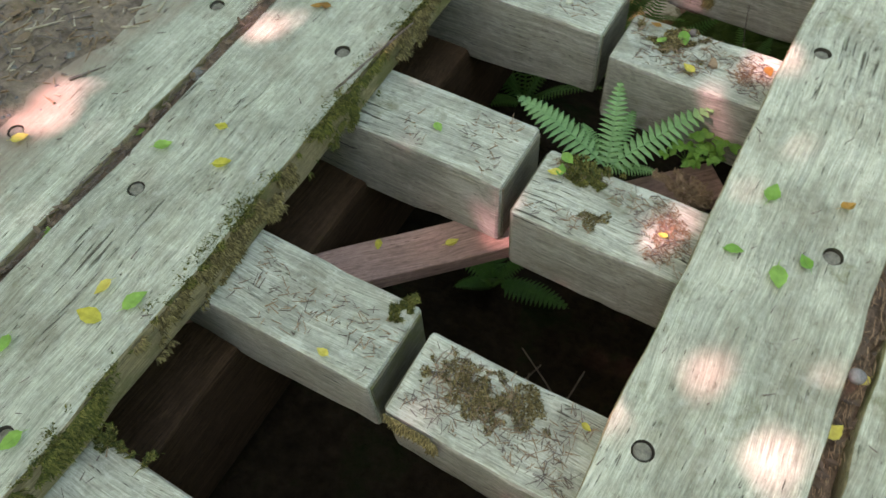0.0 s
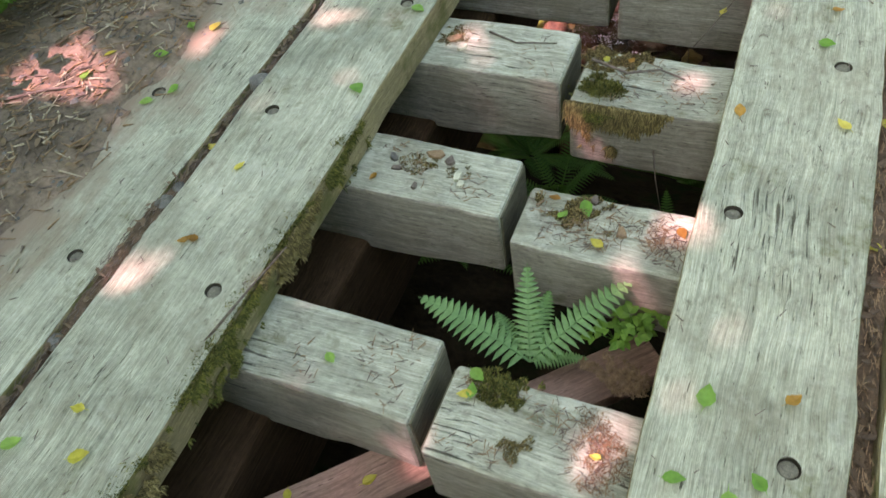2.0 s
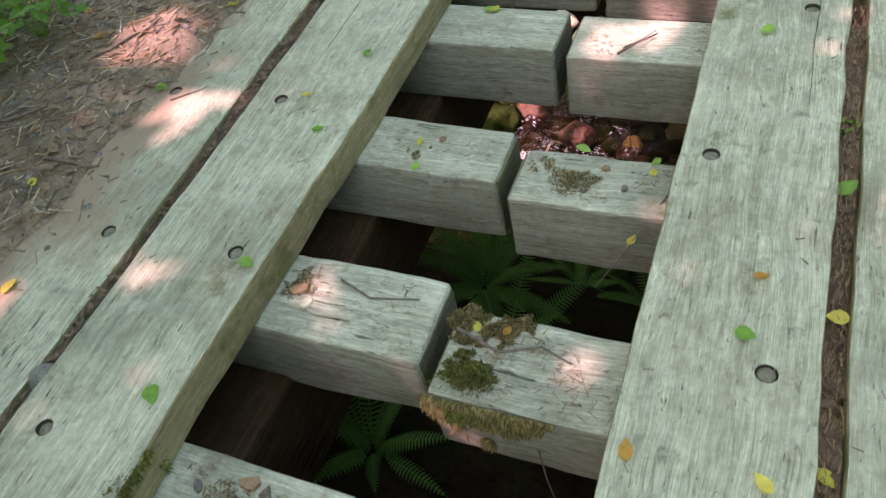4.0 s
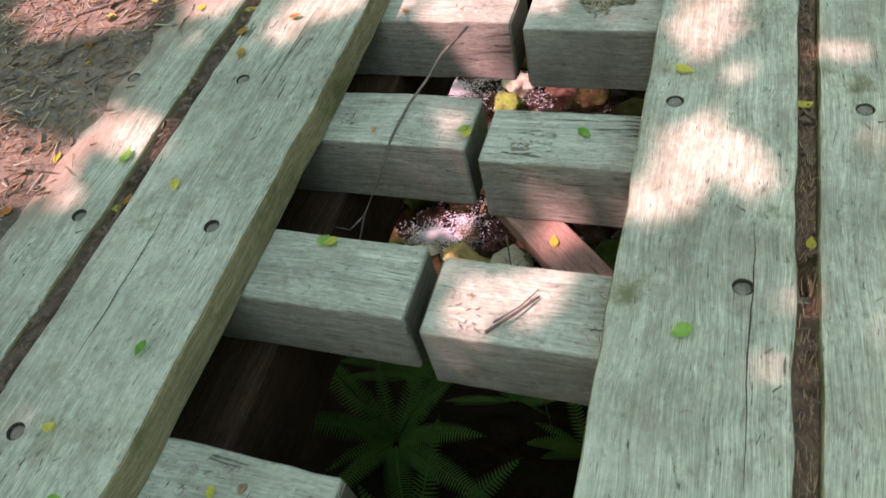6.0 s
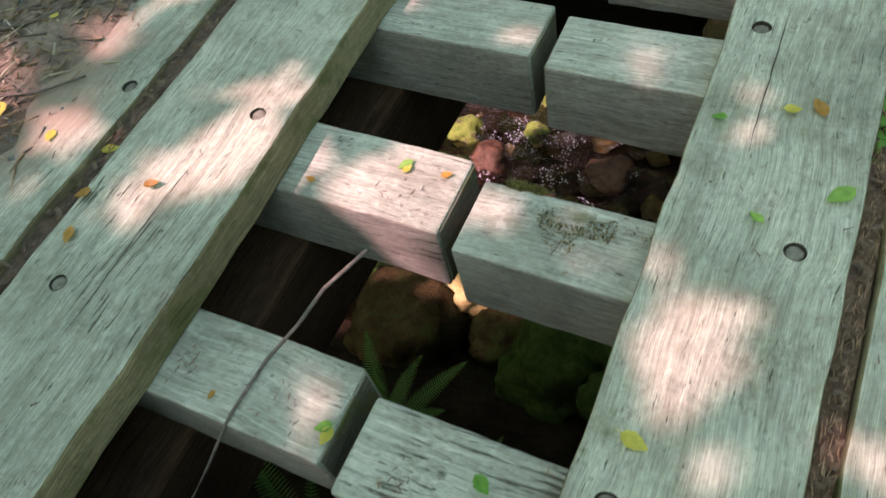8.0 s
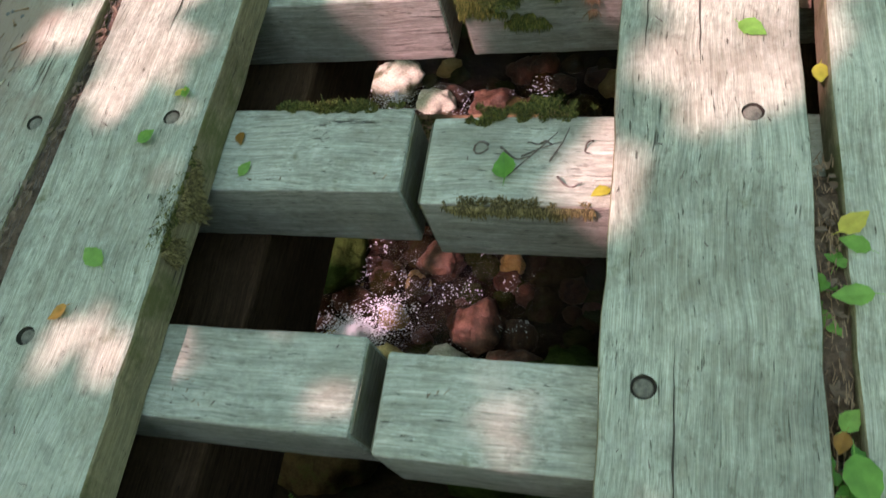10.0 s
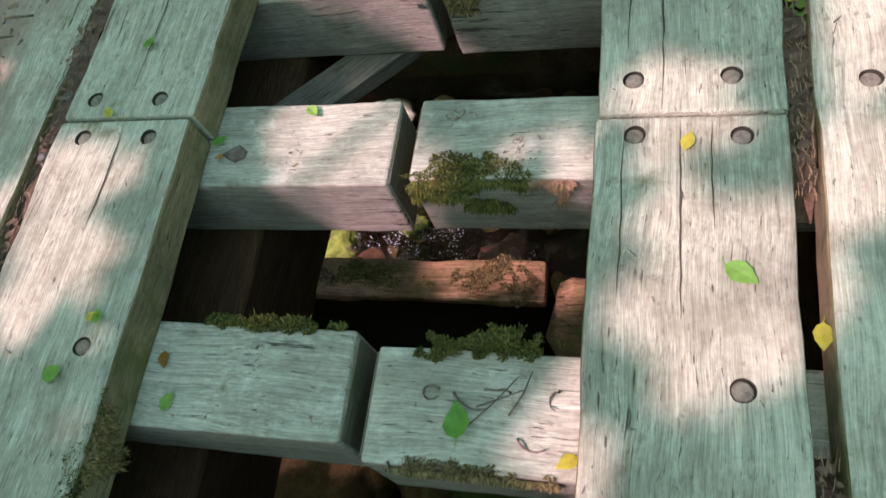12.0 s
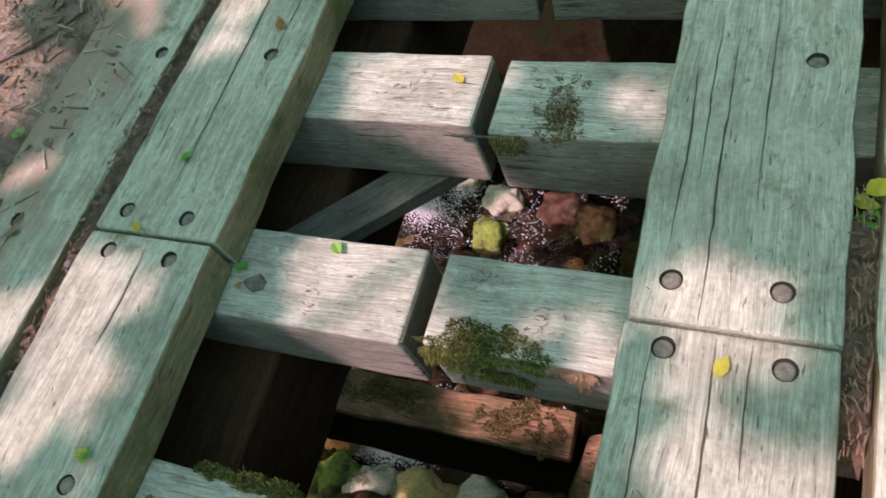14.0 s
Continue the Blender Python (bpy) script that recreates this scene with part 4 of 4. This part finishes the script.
# ---- crumbs on the dirt ----
def scatter(name, label, category, count, seed, material, maker):
    r = random.Random(seed)
    parts = []
    for k in range(count):
        x, y = r.uniform(-2.4, -0.93), r.uniform(-5.4, 1.6)
        z = dirt_height(x, y)
        if z < 0.002 and r.random() < 0.85:
            continue
        parts.append(maker(x, y, max(z, 0.0), r))
    tagged(new(name, raw(name, *join(parts), material)), label, category, kind="stuff")


def chip(x, y, z, r):
    a, l = r.uniform(0, 6.28), r.uniform(0.008, 0.075) * r.uniform(0.3, 1.2)
    d = Vector((math.cos(a) * l, math.sin(a) * l, r.uniform(-0.003, 0.006)))
    return rod([Vector((x, y, z + 0.003)), Vector((x, y, z + 0.004)) + d], r.uniform(0.0009, 0.0038), 0.0009, 4)


def pebble(x, y, z, r):
    s = r.uniform(0.003, 0.009) * r.choice((1, 1, 1, 1.6))
    v = [(x + s * r.uniform(0.7, 1.2) * a, y + s * r.uniform(0.7, 1.2) * b, z + s * 0.55 * c) for a, b, c in ((1, 0, 0), (0, 1, 0), (-1, 0, 0), (0, -1, 0), (0.1, 0.1, 1), (0, 0, -1))]
    return v, [(0, 1, 4), (1, 2, 4), (2, 3, 4), (3, 0, 4), (1, 0, 5), (2, 1, 5), (3, 2, 5), (0, 3, 5)]


def dead_leaf(x, y, z, r):
    m = Matrix.Translation((x, y, z + 0.002)) @ pose(0, 0, 0, r.uniform(-20, 20), r.uniform(-20, 20), r.uniform(0, 360))
    v, f = blade_leaf(r.uniform(0.02, 0.05), r.uniform(0.012, 0.028), 0.5, 0.5, 4, False)
    return [m @ Vector(q) for q in v], f


scatter("chip_scatter", "small dry twigs and bark chips scattered on the dirt", "debris", 11000, 5, NEEDLE, chip)
scatter("dark_chip_scatter", "small dark twigs scattered on the dirt", "debris", 10000, 6, TWIG, chip)
scatter("straw_scatter", "pale dry straw and wood chips scattered on the dirt", "debris", 5200, 9, STRAW, chip)
scatter("pebble_scatter", "small grey pebbles scattered on the dirt", "pebbles", 4200, 7, PEBBLE, pebble)
scatter("dead_leaf_scatter", "small crumbled brown leaves scattered on the dirt", "leaf litter", 1300, 8, BROWN, dead_leaf)
rp = random.Random(77)
parts = []
for k in range(5200):
    i = rp.choice((2, 3, 3, 3, 4, 4, 5, 5, 6, 7, 8, 9, 10, 11, 12, 13, 14))
    lb, lf, rb, rf = SLEEPER_ROWS[i]
    left = rp.random() < 0.3
    x = rp.uniform(-0.40, -0.09) if left else rp.uniform(-0.02, 0.295)
    y = rp.uniform(lf + 0.02, lb - 0.02) if left else rp.uniform(rf + 0.02, rb - 0.02)
    if noise.noise(Vector((x * 9, y * 9, 4))) < ((-0.1 if not left else 0.05) if i < 8 else 0.3):
        continue
    a, l = rp.uniform(0, 6.28), rp.uniform(0.004, 0.026 if i < 7 else 0.014)
    d = Vector((math.cos(a) * l, math.sin(a) * l, 0.001))
    parts.append(rod([Vector((x, y, T + 0.003)), Vector((x, y, T + 0.004)) + d], rp.uniform(0.0006, 0.0014), 0.0006, 4))
wisps = []
for k in range(900):
    x = rp.choice((rp.uniform(-0.72, -0.44), rp.uniform(0.31, 0.57), rp.uniform(-1.02, -0.80), rp.uniform(0.63, 0.89)))
    y = rp.uniform(-5.6, 0.9)
    if rp.random() < (0.0 if y < -3 else 0.6):
        continue
    a, l = rp.gauss(1.57, 0.8), rp.uniform(0.004, 0.02)
    d = Vector((math.cos(a) * l, math.sin(a) * l, 0.0008))
    wisps.append(rod([Vector((x, y, 0.0022)), Vector((x, y, 0.003)) + d], rp.uniform(0.0006, 0.0016), 0.0006, 4))
tagged(new("crumb_scatter", raw("crumb_scatter", *join(wisps), TWIG)), "dry needles and twig bits lying on the deck planks", "debris", kind="stuff")
half = len(parts) // 2
tagged(new("needle_scatter", raw("needle_scatter", *join(parts[half:]), NEEDLE)), "dry reddish needles lying on the sleepers", "needles", kind="stuff")
tagged(new("crumb_scatter", raw("crumb_scatter", *join(parts[:half]), TWIG)), "dry needles and twig bits lying on the sleepers", "debris", kind="stuff")
for k, (x, y, s) in enumerate(((-0.737, -3.95, 0.024), (-0.738, -3.55, 0.028), (-0.736, -3.9, 0.015), (-0.74, -4.3, 0.018), (-0.77, -0.05, 0.014), (-0.773, 0.1, 0.012), (0.6, -4.32, 0.013))):
    bm = bmesh.new()
    bmesh.ops.create_icosphere(bm, subdivisions=3, radius=s)
    for v in bm.verts:
        v.co *= 1 + 0.25 * noise.noise(v.co * 60 + Vector((k, 0, 0)))
        v.co.z *= 0.6
    ob = new("pebble", mesh_of("pebble", bm, PEBBLE))
    ob.location = (x, y, -0.012)
    tagged(ob, "small grey pebble lodged in the joint between planks", "pebble", "pebbles in the joints")


# ---- fallen leaves ----
LEAF_SHAPES = [(0.058, 0.036, 0.15, 0.25), (0.050, 0.036, 0.35, 0.5), (0.062, 0.040, 0.1, -0.25), (0.046, 0.030, 0.6, 0.7)]
LEAF_MESHES = {(m.name, k): raw("leaf", *blade_leaf(*shape, 8), m) for m in (GREEN, YELLOW, ORANGE) for k, shape in enumerate(LEAF_SHAPES)}


def fallen(places, z, material, colour, where, scale=1.0, turn=None):
    scale *= 0.86
    for x, y in places:
        k = rng.randrange(4)
        ob = new("leaf", LEAF_MESHES[material.name, k])
        in_joint = z == 0 and (0.585 < x < 0.622 or ll_in(y) < x < l_out(y))
        zz = -0.018 if in_joint else (max(dirt_height(x, y), 0.003) if z == 0 and x < -0.83 else z + 0.005)
        s = scale * rng.uniform(0.65, 1.1)
        ob.matrix_world = Matrix.Translation((x, y, zz)) @ pose(0, 0, 0, rng.uniform(-10, 10), rng.uniform(-10, 10), rng.uniform(0, 360) if turn is None else turn) @ Matrix.Diagonal((s, s, s, 1))
        tagged(ob, f"{colour} fallen leaf lying on {where}", "leaf", f"fallen leaves on {where}")


DECK, BEAMS, SOIL = "the weathered planks", "the sleepers", "the dirt beside the deck"
fallen([(-.75, -4.48), (-.66, -4.49), (-.73, -4.74), (-.74, -4.67), (-.61, -4.94), (-.48, -5.05), (.38, -4.06), (.36, -4.2), (.47, -4.17), (.44, -4.22), (-.74, -4.2), (-.48, -4.77), (.47, -3.17), (.66, -4.07), (-.48, -3.53), (-.46, -3.22), (.42, -2.36), (-.49, -2.55), (-.49, -2.83)], 0, GREEN, "fresh green", DECK)
fallen([(.605, -2.79), (-.75, -2.56), (-.81, -2.09), (.44, -1.32), (.55, -1.24), (.34, -1.13), (.60, -.77), (-.5, -.38), (-.55, -.48), (.51, -.27), (-.57, -.73), (-.6, .21), (.61, -.9), (.60, -1.0), (.63, -.66)], 0, GREEN, "fresh green", DECK)
fallen([(-.59, -4.4), (-.54, -4.78), (-.53, -4.83), (-.93, -4.61), (-.53, -4.47), (.595, -4.42), (.61, -4.32), (-.74, -4.14), (-.73, -3.77), (-.62, -3.82), (.6, -3.68), (.52, -3.41), (.6, -3.09), (.6, -3.37), (-.58, -2.72), (.61, -2.14), (.37, -1.73), (.6, -1.8)], 0, YELLOW, "yellow", DECK, 0.85)
fallen([(-.64, -2.16), (-.91, -1.53), (-.76, -2.23), (.45, -1.08), (-.77, -1.51), (-.96, -.87), (-.64, .04), (.44, -.05), (.61, -.35), (-.51, -.38), (.605, .24)], 0, YELLOW, "yellow", DECK, 0.85)
fallen([(-.61, -4.02), (-.625, -4.03), (.5, -4.03), (.33, -3.41), (.48, -3.05), (-.75, -2.2), (-.69, -1.72), (-.6, -1.57), (-.73, -1.63), (.49, -1.06), (-.59, -.84), (-.84, -1.03), (-.83, -.89), (-.54, .57), (.6, -.93)], 0, ORANGE, "orange-brown", DECK, 0.85)
fallen([(-.97, -3.69), (-1.02, -3.41), (-1.02, -3.54), (-.92, -3.64), (-1.0, -2.75), (-1.43, -2.22), (-1.15, -3.67), (-1.2, -3.2)], 0, GREEN, "green", SOIL)
fallen([(-1.1, -4.14), (-1.09, -3.14), (-1.14, -3.58), (-.96, -3.39), (-1.01, -2.37), (-1.0, -2.11), (-1.06, -1.51), (-1.14, -1.61), (-1.28, -1.35), (-1.42, -3.73)], 0, YELLOW, "yellow", SOIL)
fallen([(-1.01, -2.29), (-1.12, -1.75), (-1.2, -3.45), (-1.3, -2.6)], 0, ORANGE, "orange-brown", SOIL)
loose = random.Random(5)
for m, colour, n in ((GREEN, "green", 44), (YELLOW, "yellow", 48), (ORANGE, "orange-brown", 26)):
    fallen([(loose.uniform(-2.2, -1.08), loose.uniform(-5.0, 1.0)) for k in range(n)], 0, m, colour, SOIL, 0.9)
fallen([(-.26, -4.14), (.01, -4.09), (.05, -3.7), (.09, -3.67), (.01, -4.12), (-.27, -2.82), (.09, -2.7), (.25, -2.72), (.18, -1.84), (-.29, -2.2), (-.09, -1.85), (-.2, -1.32), (-.39, -.49), (-.25, .09), (-.44, .03)], T, GREEN, "fresh green", BEAMS, 0.9)
fallen([(.115, -.485)], T, GREEN, "large fresh green", BEAMS, 1.9, 100)
fallen([(0, -4.13), (.24, -4.17), (.13, -3.75), (-.18, -4.67), (.27, -4.57), (-.29, -2.74), (.25, -2.75), (.01, -3.2), (-.28, -2.2), (-.08, -1.86), (-.19, -1.33), (.28, -.53), (-.13, .51)], T, YELLOW, "yellow", BEAMS, 0.7)
fallen([(.02, -3.66), (-.38, -3.7), (.28, -3.68), (.07, -3.2), (-.3, -1.87), (-.37, -1.41), (-.11, -1.32), (-.42, -.42), (-.43, -.01)], T, ORANGE, "orange-brown", BEAMS, 0.7)
fallen([(.615, .25), (.63, -.63)], 0.004, YELLOW, "large yellow-green", DECK, 1.3, 40)
fallen([(.62, -.74), (.615, -.98)], 0.004, GREEN, "large bright green", DECK, 1.3)
fallen([(.237, -2.9)], -0.14, YELLOW, "yellow", "the hanging twig")
fallen([(-.16, -4.27), (-.11, -4.2), (-.3, -4.35)], -0.281, YELLOW, "yellow", "the diagonal brace board", 0.8)
fallen([(.13, -1.99), (.24, -2.09)], -0.281, YELLOW, "pale green-yellow", "the diagonal brace board", 0.9)

# ---- an unseen tree added to shade the bridge: gaps in its crown let patches of sun through ----
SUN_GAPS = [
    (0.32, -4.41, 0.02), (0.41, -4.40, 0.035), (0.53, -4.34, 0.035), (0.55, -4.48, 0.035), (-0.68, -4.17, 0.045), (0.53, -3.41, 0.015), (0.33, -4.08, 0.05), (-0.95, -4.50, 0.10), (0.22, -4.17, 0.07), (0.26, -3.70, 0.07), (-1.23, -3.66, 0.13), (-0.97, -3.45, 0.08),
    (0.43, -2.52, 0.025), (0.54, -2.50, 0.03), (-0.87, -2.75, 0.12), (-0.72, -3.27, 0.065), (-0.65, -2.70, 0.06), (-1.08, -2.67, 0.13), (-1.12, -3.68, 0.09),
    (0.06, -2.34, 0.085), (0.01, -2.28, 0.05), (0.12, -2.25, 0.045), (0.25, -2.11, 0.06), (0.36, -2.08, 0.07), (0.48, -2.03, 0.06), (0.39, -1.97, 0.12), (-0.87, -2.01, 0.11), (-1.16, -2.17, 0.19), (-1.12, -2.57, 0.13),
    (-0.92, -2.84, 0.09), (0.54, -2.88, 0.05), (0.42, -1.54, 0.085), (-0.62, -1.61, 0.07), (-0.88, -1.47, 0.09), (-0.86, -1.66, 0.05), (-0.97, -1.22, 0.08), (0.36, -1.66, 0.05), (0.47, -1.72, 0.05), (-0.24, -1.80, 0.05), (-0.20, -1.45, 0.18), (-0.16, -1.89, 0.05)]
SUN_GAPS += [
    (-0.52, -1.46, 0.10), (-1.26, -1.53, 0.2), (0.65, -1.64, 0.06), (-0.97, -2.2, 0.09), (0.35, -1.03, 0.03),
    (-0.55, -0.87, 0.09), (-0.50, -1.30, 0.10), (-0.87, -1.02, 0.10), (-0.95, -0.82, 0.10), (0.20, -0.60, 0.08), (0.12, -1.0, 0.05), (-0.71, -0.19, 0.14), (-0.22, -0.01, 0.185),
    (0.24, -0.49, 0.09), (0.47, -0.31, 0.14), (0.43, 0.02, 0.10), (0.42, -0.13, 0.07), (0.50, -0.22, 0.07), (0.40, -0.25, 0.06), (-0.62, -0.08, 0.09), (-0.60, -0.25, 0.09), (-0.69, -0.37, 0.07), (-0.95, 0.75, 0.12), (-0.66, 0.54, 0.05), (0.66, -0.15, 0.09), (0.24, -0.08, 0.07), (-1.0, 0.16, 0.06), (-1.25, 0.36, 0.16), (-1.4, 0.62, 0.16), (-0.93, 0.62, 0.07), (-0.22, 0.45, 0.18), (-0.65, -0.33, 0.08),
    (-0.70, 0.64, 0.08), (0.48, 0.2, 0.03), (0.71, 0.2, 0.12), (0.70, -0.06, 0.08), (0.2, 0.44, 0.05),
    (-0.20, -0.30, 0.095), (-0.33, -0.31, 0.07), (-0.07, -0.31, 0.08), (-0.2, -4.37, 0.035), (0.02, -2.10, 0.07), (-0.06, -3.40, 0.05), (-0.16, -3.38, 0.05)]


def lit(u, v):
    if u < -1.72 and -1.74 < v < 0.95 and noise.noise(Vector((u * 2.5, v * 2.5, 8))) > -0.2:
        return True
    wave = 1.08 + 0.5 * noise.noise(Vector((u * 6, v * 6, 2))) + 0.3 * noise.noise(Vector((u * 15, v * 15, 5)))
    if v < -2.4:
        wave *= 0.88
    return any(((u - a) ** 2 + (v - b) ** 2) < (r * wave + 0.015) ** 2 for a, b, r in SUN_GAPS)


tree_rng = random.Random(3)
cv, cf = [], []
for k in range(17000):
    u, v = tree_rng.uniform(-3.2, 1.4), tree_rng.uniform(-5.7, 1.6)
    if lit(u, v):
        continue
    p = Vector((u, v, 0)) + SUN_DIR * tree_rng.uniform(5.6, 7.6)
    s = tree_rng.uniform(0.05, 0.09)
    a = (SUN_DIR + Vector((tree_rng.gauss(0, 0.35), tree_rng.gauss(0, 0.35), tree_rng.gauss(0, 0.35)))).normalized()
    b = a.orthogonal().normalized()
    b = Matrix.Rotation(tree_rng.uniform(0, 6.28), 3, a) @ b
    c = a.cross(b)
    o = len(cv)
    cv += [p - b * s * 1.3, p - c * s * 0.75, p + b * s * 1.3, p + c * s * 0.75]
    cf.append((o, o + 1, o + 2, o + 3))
tree = tagged(new("tree"), "unseen broad-leaved tree added over the bridge, gaps in its crown shaping the sun patches", "tree")
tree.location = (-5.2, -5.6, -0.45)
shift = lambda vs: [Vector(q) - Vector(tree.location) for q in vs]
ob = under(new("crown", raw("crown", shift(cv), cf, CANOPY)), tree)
v, f = rod([(-5.2, -5.6, -0.6), (-5.1, -5.5, 2.0), (-4.8, -5.2, 4.6), (-4.5, -4.9, 6.6)], 0.24, 0.12, 14)
under(new("trunk", raw("trunk", shift(v), f, BARK, smooth=True)), tree)
for tip in ((-2.6, -3.0, 6.6), (-1.6, -5.6, 6.4), (-4.2, -1.2, 6.5), (-5.6, -7.2, 6.2)):
    v, f = rod([(-4.9, -5.3, 4.0), ((-4.9 + tip[0]) / 2, (-5.3 + tip[1]) / 2, 5.6), tip], 0.09, 0.02, 8)
    under(new("limb", raw("limb", shift(v), f, BARK, smooth=True)), tree)

# Unseen leaf ring, added to reflect green and block the low blue sky.
FOREST = leafy("forest_leaf", (0.15, 0.25, 0.05), (0.2, 0.32, 0.07), 0.45)
fr = random.Random(9)
cv, cf = [], []
for k in range(9000):
    a, d = fr.uniform(0, 6.283), fr.uniform(9.5, 14)
    p = Vector((math.cos(a) * d - 0.5, math.sin(a) * d - 2, fr.uniform(-0.3, 9.0 + 2 * math.sin(a * 5))))
    q = Vector((fr.gauss(0, 1), fr.gauss(0, 1), fr.gauss(0, 1))).normalized()
    b = q.orthogonal().normalized() * fr.uniform(0.25, 0.5)
    c = q.cross(b) * 0.7
    o = len(cv)
    cv += [p - b, p - c, p + b, p + c]
    cf.append((o, o + 1, o + 2, o + 3))
tagged(new("backdrop", raw("backdrop", cv, cf, FOREST)), "unseen ring of leaves added round the bridge to turn the ambient light green", "woods", kind="stuff")


# ---- bark flakes and lichen ----
def flake(x, y, z, size, material, label, seed):
    r = random.Random(seed)
    n = 7
    rim = [(math.cos(6.283 * k / n) * size * r.uniform(0.6, 1.1), math.sin(6.283 * k / n) * size * r.uniform(0.4, 0.8)) for k in range(n)]
    vs = [(a, b, 0.0) for a, b in rim] + [(a * 0.85, b * 0.85, 0.004 + 0.002 * r.random()) for a, b in rim]
    fs = [tuple(range(n))[::-1], tuple(range(n, 2 * n))] + [(k, (k + 1) % n, n + (k + 1) % n, n + k) for k in range(n)]
    ob = new("bark_flake", raw("bark_flake", vs, fs, material))
    ob.matrix_world = Matrix.Translation((x, y, z)) @ pose(0, 0, 0, 0, 0, r.uniform(0, 360))
    tagged(ob, label, "bark flake", "flakes on the sleepers")


for k, (x, y, sz, m, what) in enumerate((
        (-0.36, -3.63, 0.016, PEBBLE, "pale grey lichen flake"), (-0.34, -3.66, 0.014, TWIG, "dark bark flake"), (-0.27, -3.60, 0.026, NEEDLE, "reddish-brown bark flake"),
        (-0.23, -3.61, 0.020, TWIG, "dark bark flake"), (-0.20, -3.65, 0.018, ROCK_PALE, "pale lichen-covered bark flake"), (-0.185, -3.67, 0.014, ROCK_PALE, "pale lichen-covered bark flake"),
        (-0.38, -3.20, 0.026, NEEDLE, "reddish-brown bark flake"), (-0.35, -3.23, 0.018, ROCK_PALE, "pale lichen flake"), (-0.28, -3.70, 0.012, TWIG, "dark bark flake"),
        (-0.40, 0.0, 0.03, TWIG, "grey-brown bark flake"), (0.10, -3.64, 0.014, TWIG, "dark bark flake"), (0.17, -3.71, 0.02, NEEDLE, "reddish-brown bark flake"),
        (0.15, -2.75, 0.016, NEEDLE, "reddish-brown bark flake"), (0.20, -2.80, 0.012, TWIG, "dark bark flake"), (-0.24, -2.72, 0.013, NEEDLE, "reddish-brown bark flake"))):
    flake(x, y, T + 0.001, sz, m, what + " lying on a sleeper", 500 + k)
